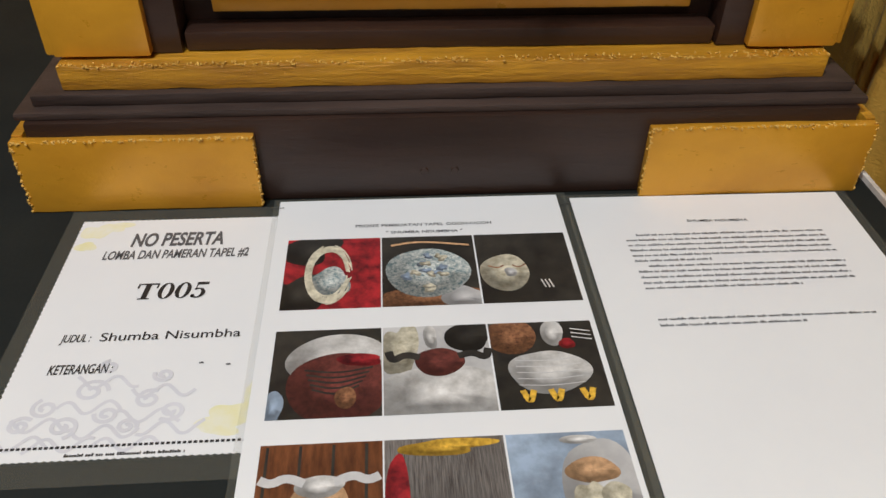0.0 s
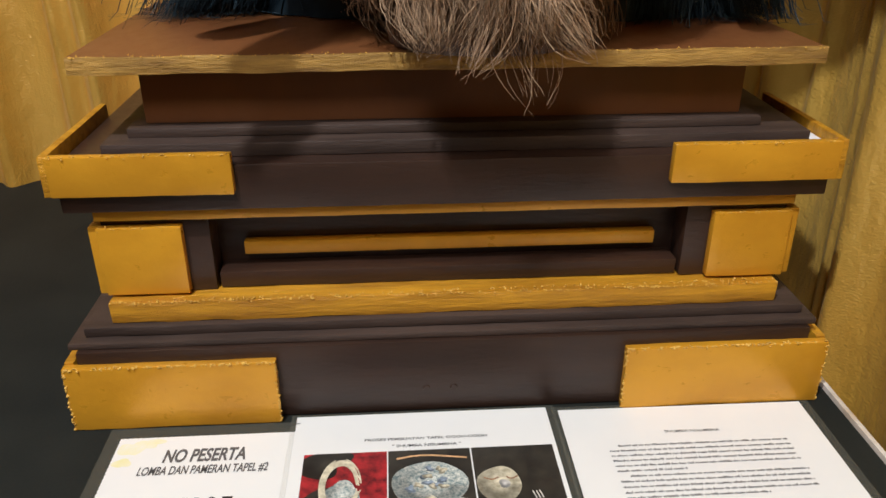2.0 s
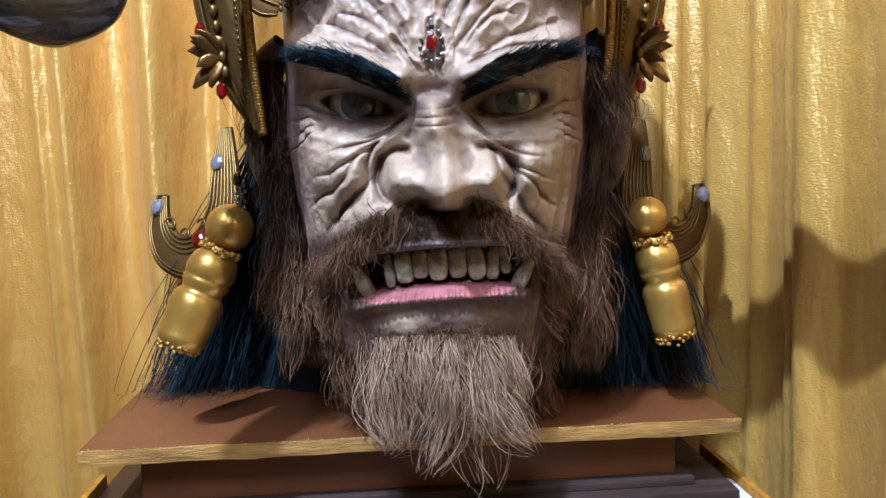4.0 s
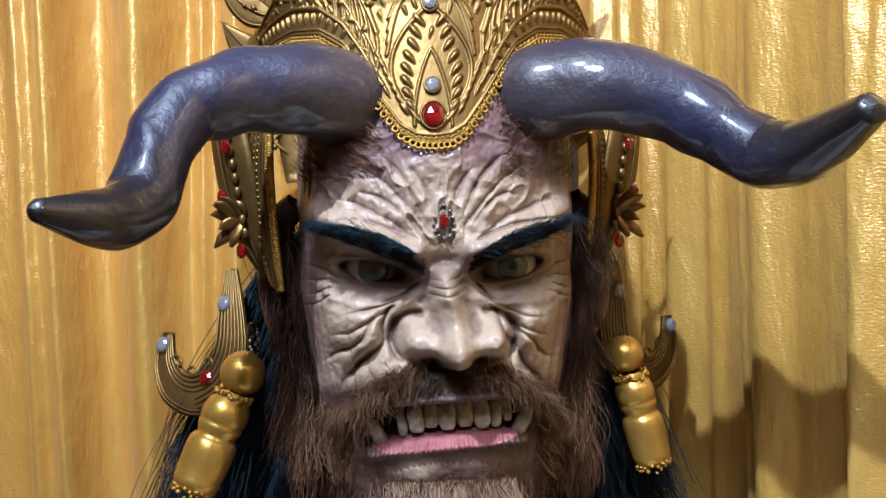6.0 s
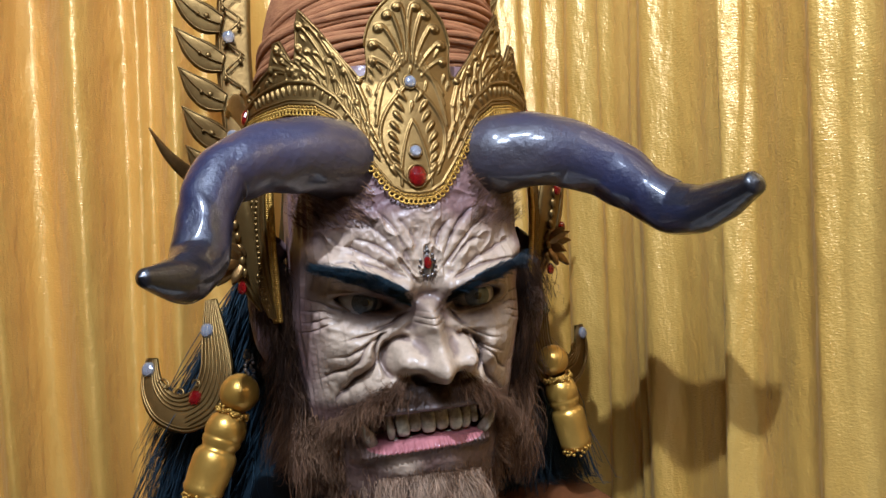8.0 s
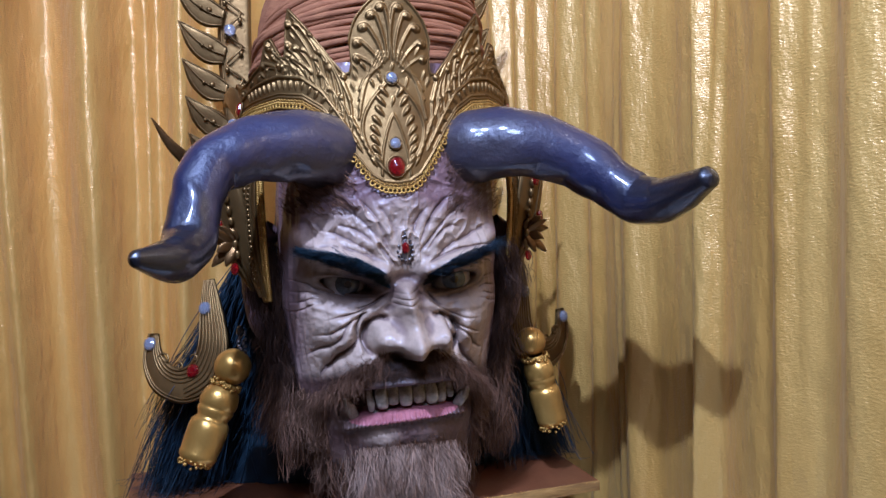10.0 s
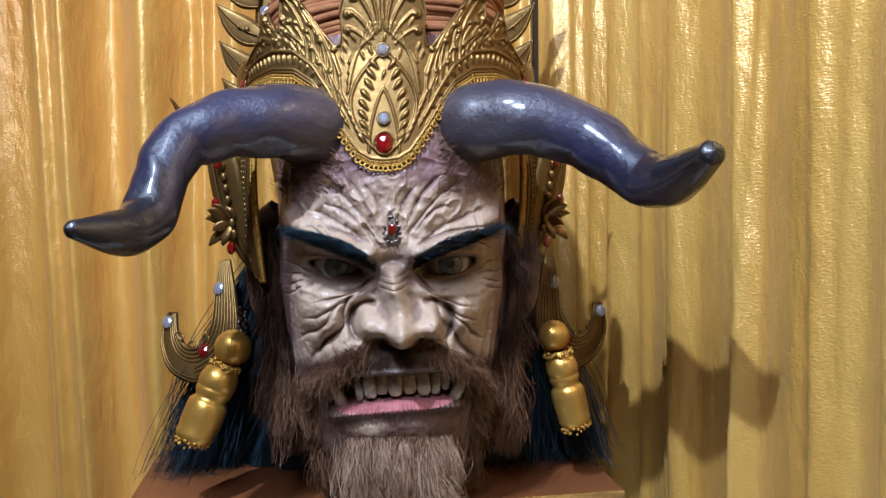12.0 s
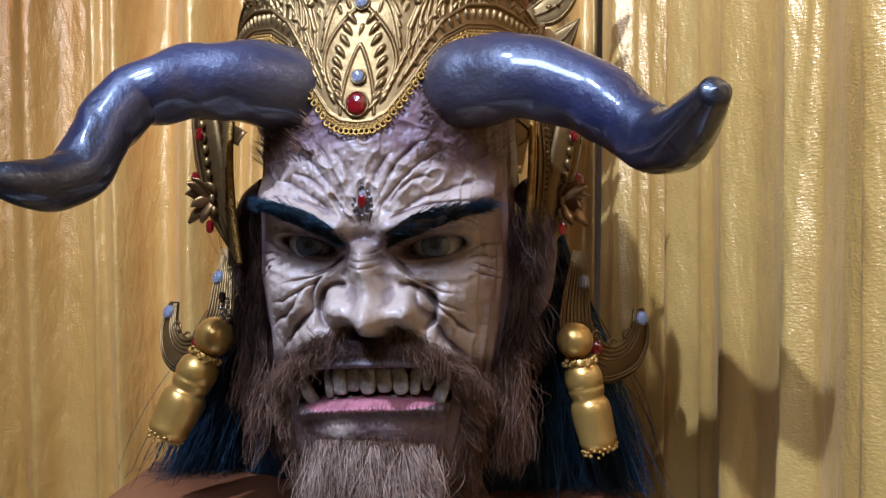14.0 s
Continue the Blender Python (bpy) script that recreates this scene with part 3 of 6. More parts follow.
def build_mask():
    nu, nv = 470, 560
    th = np.interp(np.linspace(0, 1, nu), [0, 0.09, 0.91, 1], np.radians([-118, -78, 78, 118]))
    z = np.interp(np.linspace(0, 1, nv), [0, 0.12, 0.90, 1], [0.2975, 0.385, 0.685, 0.80])
    TH, Z = np.meshgrid(th, z)
    X, Y = head_base(TH, Z)
    R = face_relief(X, Z)
    fade = np.clip(np.cos(TH) * 1.6, 0, 1)
    Y = Y - R * fade
    X = X * (1 + 0.02 * lattice(TH, Z, 20, 5))
    verts = [np.stack([X, Y, Z], -1).reshape(-1, 3)]
    faces = [grid_faces(nu, nv)]
    # paint; crease, socket, lip and chin tones carry light and shade
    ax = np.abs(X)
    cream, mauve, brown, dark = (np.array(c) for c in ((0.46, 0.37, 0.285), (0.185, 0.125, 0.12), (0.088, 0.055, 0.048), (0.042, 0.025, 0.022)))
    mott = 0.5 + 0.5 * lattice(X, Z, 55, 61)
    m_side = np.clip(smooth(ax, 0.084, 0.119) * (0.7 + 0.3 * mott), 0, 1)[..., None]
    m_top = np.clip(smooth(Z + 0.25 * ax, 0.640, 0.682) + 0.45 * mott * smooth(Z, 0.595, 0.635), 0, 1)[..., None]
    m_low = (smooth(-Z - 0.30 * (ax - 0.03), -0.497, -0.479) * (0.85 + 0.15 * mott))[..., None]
    # eye sockets: brown paint, deepened with the brow's shade
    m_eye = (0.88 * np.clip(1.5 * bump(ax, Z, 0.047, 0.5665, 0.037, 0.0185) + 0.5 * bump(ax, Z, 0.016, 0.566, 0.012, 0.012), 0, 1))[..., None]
    # creases: dark wash and fold shade put into the colour where the relief dips
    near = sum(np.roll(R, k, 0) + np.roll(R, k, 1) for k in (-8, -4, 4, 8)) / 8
    crease_dark = (smooth(near - R, 0.0003, 0.0020) * 0.62)[..., None]
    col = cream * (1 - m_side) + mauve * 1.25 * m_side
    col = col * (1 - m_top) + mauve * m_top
    col = col * (1 - crease_dark) + (mauve * 0.62) * crease_dark
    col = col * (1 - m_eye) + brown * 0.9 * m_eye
    # upper lip darker: stubble brown plus the nose's shade, put into the colour
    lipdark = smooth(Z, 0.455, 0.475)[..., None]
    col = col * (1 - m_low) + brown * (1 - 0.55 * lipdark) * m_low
    # highlight on the left of the chin, painted in with cream
    chin_highlight = np.clip(1.2 * bump(X, Z, -0.026, 0.4075, 0.014, 0.010), 0, 1)[..., None] * 0.75
    col = col * (1 - chin_highlight) + cream * chin_highlight
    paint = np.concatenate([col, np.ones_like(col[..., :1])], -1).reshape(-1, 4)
    zu, zl = upper_lip(X), lower_lip(X)
    mat = np.zeros(X.shape, int)
    mat[(Z < zl + 0.002) & (Z > zl - 0.0100 * np.sqrt(np.clip(1 - (X / 0.060) ** 2, 0, 1))) & (ax < 0.059)] = 1
    mat[(Z < zu - 0.001) & (Z > zl + 0.002) & (ax < 0.066)] = 2
    slots = [mat[:-1, :-1].reshape(-1)]

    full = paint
    v, f, sl = place(np.concatenate(verts)), np.concatenate(faces), np.concatenate(slots)
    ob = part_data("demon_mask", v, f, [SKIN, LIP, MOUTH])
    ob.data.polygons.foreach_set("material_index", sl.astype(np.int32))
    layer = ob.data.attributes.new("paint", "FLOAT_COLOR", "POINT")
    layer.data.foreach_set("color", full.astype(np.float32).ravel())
    ob.data.update()
    mask = tagged(ob, "painted snarling horned mask head with wrinkled pale skin", "mask")

    def add(name, v, f, mats, slot=None, colours=None, label=""):
        piece = part_data(name, place(v), f, mats, mask, label)
        if slot is not None:
            piece.data.polygons.foreach_set("material_index", slot.astype(np.int32))
        if colours is not None:
            tint = piece.data.attributes.new("paint", "FLOAT_COLOR", "POINT")
            tint.data.foreach_set("color", np.concatenate([colours, np.ones((len(v), 1))], 1).astype(np.float32).ravel())
        piece.data.update()

    # eyeballs with iris and pupil
    for s in (-1, 1):
        c = np.array((0.057 * s, -0.0165, 0.5690))
        aim = np.array((0.05, -1.0, -0.02))
        aim /= np.linalg.norm(aim)
        side = np.cross(aim, (0, 0, 1))
        side /= np.linalg.norm(side)
        v, f = blob(c, (side, np.cross(side, aim), aim), (0.0245, 0.0225, 0.0235), nu=28, nv=40)
        ang = np.degrees(np.arccos(np.clip(((v[f].mean(1) - c) @ aim) / 0.0235, -1, 1)))
        add("eye", v, f, [EYE_WHITE, IRIS, PUPIL], np.where(ang < 11, 2, np.where(ang < 31, 1, 0)), label="grey glassy eye")
    # teeth: an upper row, a few lower ones and two tusks
    rng_t = np.random.default_rng(4)
    for k, x in enumerate((-0.036, -0.0245, -0.0125, 0.0005, 0.0145, 0.0285, 0.0405, 0.0505)):
        w = (0.0042, 0.0062, 0.0062, 0.0068, 0.0070, 0.0066, 0.0048, 0.0042)[k]
        h = (0.0130, 0.0118, 0.0108, 0.0120, 0.0116, 0.0126, 0.0128, 0.0105)[k]
        y = -0.047 + 5.0 * x * x + (0.001, -0.0015, 0.0012, -0.001, 0.0008, -0.0012, 0.001, 0.0)[k]
        lean, yaw = rng_t.uniform(-0.16, 0.16), rng_t.uniform(-0.35, 0.35)
        v, f = blob((x, y, upper_lip(x) - 0.0005 - h), ((1, yaw, lean), (-yaw, 1, 0.1), (-lean, 0, 1)), (w * 1.06, 0.0055, h), 3.4, 20, 14)
        v = v + 0.0007 * np.stack([lattice(v[:, 2] + x, v[:, 0], 150, 80 + k), lattice(v[:, 0], v[:, 2], 190, 81 + k), 0 * v[:, 0]], -1)
        add("tooth", v, f, [TOOTH])
    for x in (-0.030, -0.018, 0.022, 0.035):
        v, f = blob((x, -0.042 + 5.0 * x * x, lower_lip(x) - 0.003), ((1, 0, 0), (0, 1, 0), (0, 0, 1)), (0.0050, 0.004, 0.0045), 2.6, 16, 10)
        add("tooth", v, f, [TOOTH])
    for s, x in ((-1, -0.056), (1, 0.064)):
        root = np.array((x - 0.003 * s, -0.030, lower_lip(x) + 0.001))
        v, f = sweep([root, root + (0.004 * s, -0.007, 0.010), root + (0.011 * s, -0.010, 0.0235)], [0.0062, 0.0062, 0.0022], 14, 24)
        add("tusk", v, f, [TOOTH])
    # horns: mauve grey at the root, blue at the bend, black towards the tip
    right = [(0.048, 0.0, 0.700), (0.080, -0.030, 0.7085), (0.115, -0.050, 0.7125), (0.150, -0.056, 0.709), (0.190, -0.070, 0.692), (0.218, -0.090, 0.667),
             (0.236, -0.112, 0.648), (0.248, -0.140, 0.647), (0.255, -0.172, 0.657), (0.259, -0.213, 0.671)]
    left = [(-0.046, -0.006, 0.697), (-0.078, -0.040, 0.707), (-0.110, -0.066, 0.711), (-0.150, -0.088, 0.706), (-0.184, -0.112, 0.690), (-0.196, -0.134, 0.660),
            (-0.201, -0.160, 0.622), (-0.207, -0.186, 0.611), (-0.217, -0.211, 0.612), (-0.236, -0.242, 0.617)]
    for pts, rad, seed in ((right, [0.038, 0.039, 0.0375, 0.035, 0.030, 0.027, 0.0260, 0.0235, 0.0185, 0.0100], 1), (left, [0.038, 0.038, 0.035, 0.031, 0.0265, 0.0235, 0.0220, 0.0195, 0.0160, 0.0050], 2)):
        v, f = sweep(pts, rad, 40, 150, 0.075, seed)
        u = np.repeat(np.linspace(0, 1, 150), 40)
        around = np.tile(np.linspace(0, 1, 40, endpoint=False), 150)
        streak = 0.10 * lattice(u, around + 0.03 * u, 9, 55 + seed) + 0.07 * lattice(u * 0.4, around, 34, 57 + seed)
        k = np.clip(u + streak, 0, 1)
        tint = np.stack([np.interp(k, [0, 0.2, 0.42, 0.6, 0.78, 1], c) for c in ((0.032, 0.046, 0.040, 0.020, 0.010, 0.005), (0.027, 0.041, 0.040, 0.021, 0.011, 0.005), (0.028, 0.050, 0.068, 0.042, 0.018, 0.007))], -1)
        add("horn", v, f, [HORN], colours=tint, label="glossy blue-black curved horn with a mauve root")
    # ears
    for s in (-1, 1):
        lobe = [(0.128 * s, 0.055, 0.625), (0.147 * s, 0.062, 0.610), (0.151 * s, 0.062, 0.565), (0.147 * s, 0.055, 0.520), (0.138 * s, 0.050, 0.500)]
        v, f = sweep(lobe, [0.012, 0.015, 0.017, 0.014, 0.010], 16, 40, 0.1, 3)
        add("ear", v, f, [SKIN], colours=np.tile(mauve * 0.75, (len(v), 1)))


build_mask()


# ---- hair ----
def hair_material(name, colour, tip, rough=0.5, spread=0.35):
    m = material(name, colour, rough, 0.0, tip, 30, (1, 1, 1), random_tint=spread, island=True)
    m.node_tree.nodes["Principled BSDF"].inputs["Specular IOR Level"].default_value = 0.18
    return m


BEARD = hair_material("brown_fibre", (0.090, 0.042, 0.020), (0.215, 0.118, 0.060), 0.55, 0.5)
# brown fibre darkened: shade beside the ears and under the nose in its colour
BEARD_SHADED = hair_material("shaded_brown_fibre", (0.040, 0.020, 0.011), (0.095, 0.050, 0.026), 0.55, 0.5)
BEARD_PALE = hair_material("pale_brown_fibre", (0.235, 0.14, 0.08), (0.46, 0.32, 0.21), 0.5, 0.45)
BLACK_HAIR = hair_material("blue_black_hair", (0.011, 0.020, 0.029), (0.028, 0.050, 0.066), 0.35, 0.5)


def strands(name, roots, ways, lengths, mat, label, seed=0, radius=0.0005, steps=7, fall=0.5, curl=0.25, clumps=60, pull=0.4, floor_z=0.298, ragged=0.4):
    """Many single hairs: from roots, along ways, falling and curling, drawn together into locks."""
    rng = np.random.default_rng(seed)
    n = len(roots)
    p = np.array(roots, float)
    d = np.array(ways, float)
    d /= np.linalg.norm(d, axis=1)[:, None]
    step = np.asarray(lengths)[:, None] / steps
    swirl = rng.normal(0, 1, (n, 3))
    keys = p[rng.integers(0, n, clumps)]
    owner = np.argmin(((p[:, None] - keys[None]) ** 2).sum(-1), 1)
    step = step * rng.uniform(1 - ragged, 1 + 0.5 * ragged, clumps)[owner][:, None]
    sway = rng.normal(0, 1, (clumps, 3))
    line = [p]
    for k in range(steps):
        swirl = 0.75 * swirl + 0.5 * rng.normal(0, 1, (n, 3))
        d = d + np.array([0, 0, -fall]) * (1.0 / steps) * 2 + 2.6 * curl * swirl / steps + 1.1 * curl * sway[owner] / steps
        d /= np.linalg.norm(d, axis=1)[:, None]
        q = line[-1] + d * step
        mean = np.zeros((clumps, 3))
        cnt = np.bincount(owner, minlength=clumps)[:, None] + 1e-9
        for c in range(3):
            mean[:, c] = np.bincount(owner, q[:, c], minlength=clumps)
        q = q + pull * (k / steps) ** 1.5 * (mean / cnt)[owner] * 0.35 - pull * (k / steps) ** 1.5 * 0.35 * q
        q[:, 2] = np.maximum(q[:, 2], floor_z + 0.002 * rng.random(n)) if floor_z else q[:, 2]
        line.append(q)
    line = np.stack(line, 1)
    taper = radius * np.linspace(1.0, 0.35, steps + 1)[None, :, None] * rng.uniform(0.6, 1.4, (n, 1, 1))
    corners = [np.array(c) for c in ((1, 0, 0.2), (-0.5, 0.87, 0.1), (-0.5, -0.87, -0.1))]
    v = np.stack([line + taper * c for c in corners], 2).reshape(-1, 3)
    base = (np.arange(n)[:, None] * (steps + 1) + np.arange(steps)[None]).ravel() * 3
    faces = np.concatenate([np.stack([base + i, base + (i + 1) % 3, base + 3 + (i + 1) % 3, base + 3 + i], 1) for i in range(3)])
    ob = part_data(name, place(v), faces, mat)
    return tagged(ob, label, "hair", kind="stuff")


def on_face(x, z, lift=0.0):
    return np.stack([x, skin_at(x, z) - lift, z], 1)


R = np.random.default_rng(12)


def flip(n):
    return np.where(R.random(n) < 0.5, -1.0, 1.0)


# moustache
n = 2300
u, s = R.random(n) ** 0.9, flip(n)
x = s * (0.020 + 0.068 * u) + 0.004
z = 0.4895 - 0.010 * u - 0.034 * u * u + R.normal(0, 0.0048, n)
ways = np.stack([s * (0.65 + 0.35 * u) + R.normal(0, 0.3, n), -0.50 + R.normal(0, 0.2, n), -0.40 - 0.30 * u + R.normal(0, 0.3, n)], 1)
strands("moustache", on_face(x, z), ways, R.uniform(0.012, 0.032, n) * (1 + 0.6 * u), BEARD, "coarse brown fibre moustache glued under the nose", 1, 0.00036, fall=0.7, curl=0.75, clumps=110, pull=0.9)
n = 1500
x = R.uniform(-0.036, 0.044, n)
z = R.uniform(0.471, 0.490, n)
ways = np.stack([x * 8 + R.normal(0, 0.35, n), -0.5 + R.normal(0, 0.2, n), -0.6 + R.normal(0, 0.3, n)], 1)
strands("moustache", on_face(x, z), ways, R.uniform(0.006, 0.014, n), BEARD_SHADED, "short brown bristles over the upper lip", 9, 0.00034, fall=0.4, curl=0.5, clumps=60, pull=0.3)
# jaw and side whiskers
n = 3600
s = flip(n)
ax = 0.078 + 0.034 * R.random(n) ** 0.7
z = R.uniform(0.345, 0.452, n)
ax = np.minimum(ax, np.interp(z, Z_KNOTS, W_KNOTS) * 0.985)
ways = np.stack([s * 0.22 + R.normal(0, 0.2, n), -0.24 + R.normal(0, 0.16, n), -0.95 + R.normal(0, 0.15, n)], 1)
strands("whiskers", on_face(s * ax, z), ways, R.uniform(0.015, 0.040, n), BEARD, "coarse brown fibre whiskers along the jaw", 2, 0.00042, fall=0.8, curl=0.75, clumps=90, pull=1.1)
# upper sideburns take the shaded colour, lower tufts the plain brown
for n, lo, hi, mat, words, seed in ((2800, 0.47, 0.612, BEARD_SHADED, "brown fibre sideburns hanging beside the ears, coloured as in shade", 3), (1900, 0.405, 0.475, BEARD, "shaggy brown fibre tufts hanging below the ears", 13)):
    s = flip(n)
    z = R.uniform(lo, hi, n)
    ax = np.interp(z, [0.40, 0.52, 0.62], [0.119, 0.129, 0.139]) + R.normal(0, 0.006, n)
    y = R.uniform(-0.002, 0.045, n) + 0.02
    ways = np.stack([s * 0.10 + R.normal(0, 0.18, n), -0.20 + R.normal(0, 0.16, n), -1.0 + R.normal(0, 0.1, n)], 1)
    strands("sideburns", np.stack([s * ax, y, z], 1), ways, R.uniform(0.04, 0.080, n), mat, words, seed, 0.00045, fall=0.9, curl=0.7, clumps=44, pull=1.5)
# chin beard
n = 4200
x = np.where(R.random(n) < 0.6, R.uniform(-0.050, 0.058, n), R.normal(0.004, 0.024, n))
x = np.clip(x, -0.075, 0.08)
z = 0.399 - 2.4 * x * x - np.abs(R.normal(0, 0.017, n))
z = np.clip(z, 0.330, 0.404)
ways = np.stack([x * 0.3 + R.normal(0, 0.26, n), -0.50 + R.normal(0, 0.15, n), -0.95 + R.normal(0, 0.12, n)], 1)
strands("beard", on_face(x, z), ways, R.uniform(0.022, 0.094, n) * np.where(np.abs(x - 0.024) < 0.010, 1.18, 0.92), BEARD_PALE, "pale brown fibre beard hanging over the shelf edge", 4, 0.00042, steps=9, fall=0.8, curl=0.55, clumps=40, pull=1.5, ragged=0.85, floor_z=None)
n = 2200
x = np.clip(R.normal(0, 0.042, n), -0.085, 0.085)
z = R.uniform(0.335, 0.378, n)
ways = np.stack([x * 1.4 + R.normal(0, 0.15, n), -0.3 + R.normal(0, 0.15, n), -0.9 + R.normal(0, 0.12, n)], 1)
strands("beard", on_face(x, z), ways, R.uniform(0.03, 0.060, n), BEARD, "darker brown undergrowth of the fibre beard", 5, 0.00045, fall=0.6, curl=0.8, clumps=50, pull=1.2, floor_z=0.2985)
# stubble on the chin
n = 420
x = R.normal(0.0, 0.03, n)
z = 0.394 - 1.2 * x * x + R.normal(0, 0.006, n)
z = np.clip(z, 0.375, 0.406)
ways = np.stack([x * 3 + R.normal(0, 0.4, n), -0.5 + R.normal(0, 0.2, n), -0.8 + R.normal(0, 0.2, n)], 1)
strands("beard", on_face(x, z), ways, R.uniform(0.006, 0.018, n), BEARD, "sparse dark bristles on the chin", 15, 0.00036, fall=0.5, curl=0.6, clumps=60, pull=0.4, floor_z=None)
# eyebrows
n = 2600
u, s = R.random(n), flip(n)
ax = 0.017 + 0.087 * u
zb = 0.5720 + 0.37 * (ax - 0.02) + 0.0055 * np.sin(np.pi * u**0.8) + R.uniform(-1, 1, n) * np.interp(u, [0, 0.35, 0.7, 1], [0.0064, 0.0086, 0.0066, 0.0026])
x = s * ax + 0.002
ways = np.stack([s * 0.9 + R.normal(0, 0.12, n), -0.28 + R.normal(0, 0.1, n), 0.40 + R.normal(0, 0.14, n)], 1)
strands("eyebrows", on_face(x, zb), ways, R.uniform(0.010, 0.020, n), BLACK_HAIR, "slanting blue-black glued eyebrows", 6, 0.00055, fall=0.15, curl=0.12, clumps=120, pull=0.1, floor_z=None)
# hair at the temples and the long hair behind
n = 1500
s = flip(n)
z = R.uniform(0.64, 0.71, n)
ax = R.uniform(0.045, 0.118, n)
ways = np.stack([s * 0.7 + R.normal(0, 0.2, n), -0.1 + R.normal(0, 0.06, n), 0.5 + R.normal(0, 0.3, n)], 1)
strands("temple_hair", on_face(s * ax, z, 0.0), ways, R.uniform(0.01, 0.022, n), BEARD, "short brown hair combed under the crown", 7, 0.0004, fall=0.1, curl=0.1, floor_z=None)
n = 9500
s = flip(n)
z = R.uniform(0.49, 0.60, n)
ax = R.uniform(0.09, 0.172, n)
y = R.uniform(0.17, 0.26, n)
ways = np.stack([np.where(s < 0, -0.50, 0.32) + R.normal(0, 0.05, n), 0.02 + R.normal(0, 0.12, n), -1.0 + R.normal(0, 0.05, n)], 1)
strands("long_hair", np.stack([s * ax, y, z], 1), ways, R.uniform(0.20, 0.36, n), BLACK_HAIR, "long blue-black hair falling behind the head onto the shelf", 8, 0.0010, steps=12, fall=0.16, curl=0.17, clumps=70, pull=0.8, floor_z=0.2985)
# the dark head of hair itself
nu, nv = 60, 40
TH, Z = np.meshgrid(np.linspace(0, 2 * np.pi, nu, endpoint=False), np.linspace(0.2975, 0.80, nv))
half = np.interp(Z, [0.2975, 0.36, 0.45, 0.56, 0.66, 0.80], [0.215, 0.195, 0.165, 0.135, 0.122, 0.110])
back = np.interp(Z, [0.2975, 0.5, 0.7, 0.80], [0.10, 0.115, 0.125, 0.10])
v = np.stack([half * np.cos(TH), 0.205 + back * np.sin(TH) * 0.72 + 0.006 * lattice(TH, Z, 14, 71), Z], -1).reshape(-1, 3)
tagged(part_data("wig", place(v), grid_faces(nu, nv, wrap=True), BLACK_HAIR), "matted dark underside of the blue-black wig", "wig")
# ---- crown and ornaments of stamped gilt metal ----
GILT = material("stamped_gilt_metal", (0.25, 0.158, 0.048), 0.41, 0.85, (0.165, 0.096, 0.027), 14, (1, 1, 1), 0.0005, 130, rough_var=0.14)
PATINA = material("patinated_gilt_sheet", (0.23, 0.145, 0.048), 0.40, 0.85, (0.12, 0.07, 0.022), 20, (1, 1, 1), 0.0006, 150, rough_var=0.15)
GILT_DEEP = material("bronze_gilt_leaf", (0.28, 0.16, 0.05), 0.38, 0.85, (0.16, 0.085, 0.025), 40, (1, 1, 1), 0.0006, 150)
BRAID = material("gold_braid_thread", (0.58, 0.35, 0.06), 0.45, 0.55, (0.36, 0.19, 0.02), 180, (1, 1, 1), 0.0006, 500)
GILT_WOOD = material("gilt_turned_wood", (0.62, 0.37, 0.07), 0.32, 0.7, (0.50, 0.28, 0.045), 25, (1, 1, 1), 0.0005, 60)
CORD = material("rust_brown_cord", (0.36, 0.150, 0.050), 0.85, 0.0, (0.25, 0.095, 0.030), 50, (1, 1, 3), 0.0012, 260)


def gem_material(name, colour):
    m = material(name, colour, 0.05, 0.0, None, 200, coat=1.0, rough_var=0.02)
    m.node_tree.nodes["Principled BSDF"].inputs["Transmission Weight"].default_value = 0.75
    m.node_tree.nodes["Principled BSDF"].inputs["IOR"].default_value = 1.6
    return m


RED_GEM, CLEAR_GEM, BLACK_GEM = gem_material("red_glass_gem", (0.50, 0.006, 0.010)), gem_material("clear_glass_gem", (0.72, 0.76, 0.86)), gem_material("black_gem", (0.01, 0.01, 0.012))


class Pieces:
    """Makes each added shape a part of its own."""

    def __init__(self, name, mat, parent):
        self.name, self.mat, self.parent = name, mat, parent

    def add(self, vf):
        part_data(self.name, place(np.asarray(vf[0])), vf[1], self.mat, self.parent)
        return self


class Heap:
    """Collects small shapes that together make one part."""

    def __init__(self):
        self.v, self.f, self.n = [], [], 0

    def add(self, vf):
        v, f = vf
        self.v.append(np.asarray(v))
        self.f.append(np.asarray(f) + self.n)
        self.n += len(v)
        return self

    def make(self, name, mat, parent, label="", move=place):
        return part_data(name, move(np.concatenate(self.v)), np.concatenate(self.f), mat, parent, label)


def unit(v):
    v = np.asarray(v, float)
    return v / np.linalg.norm(v)


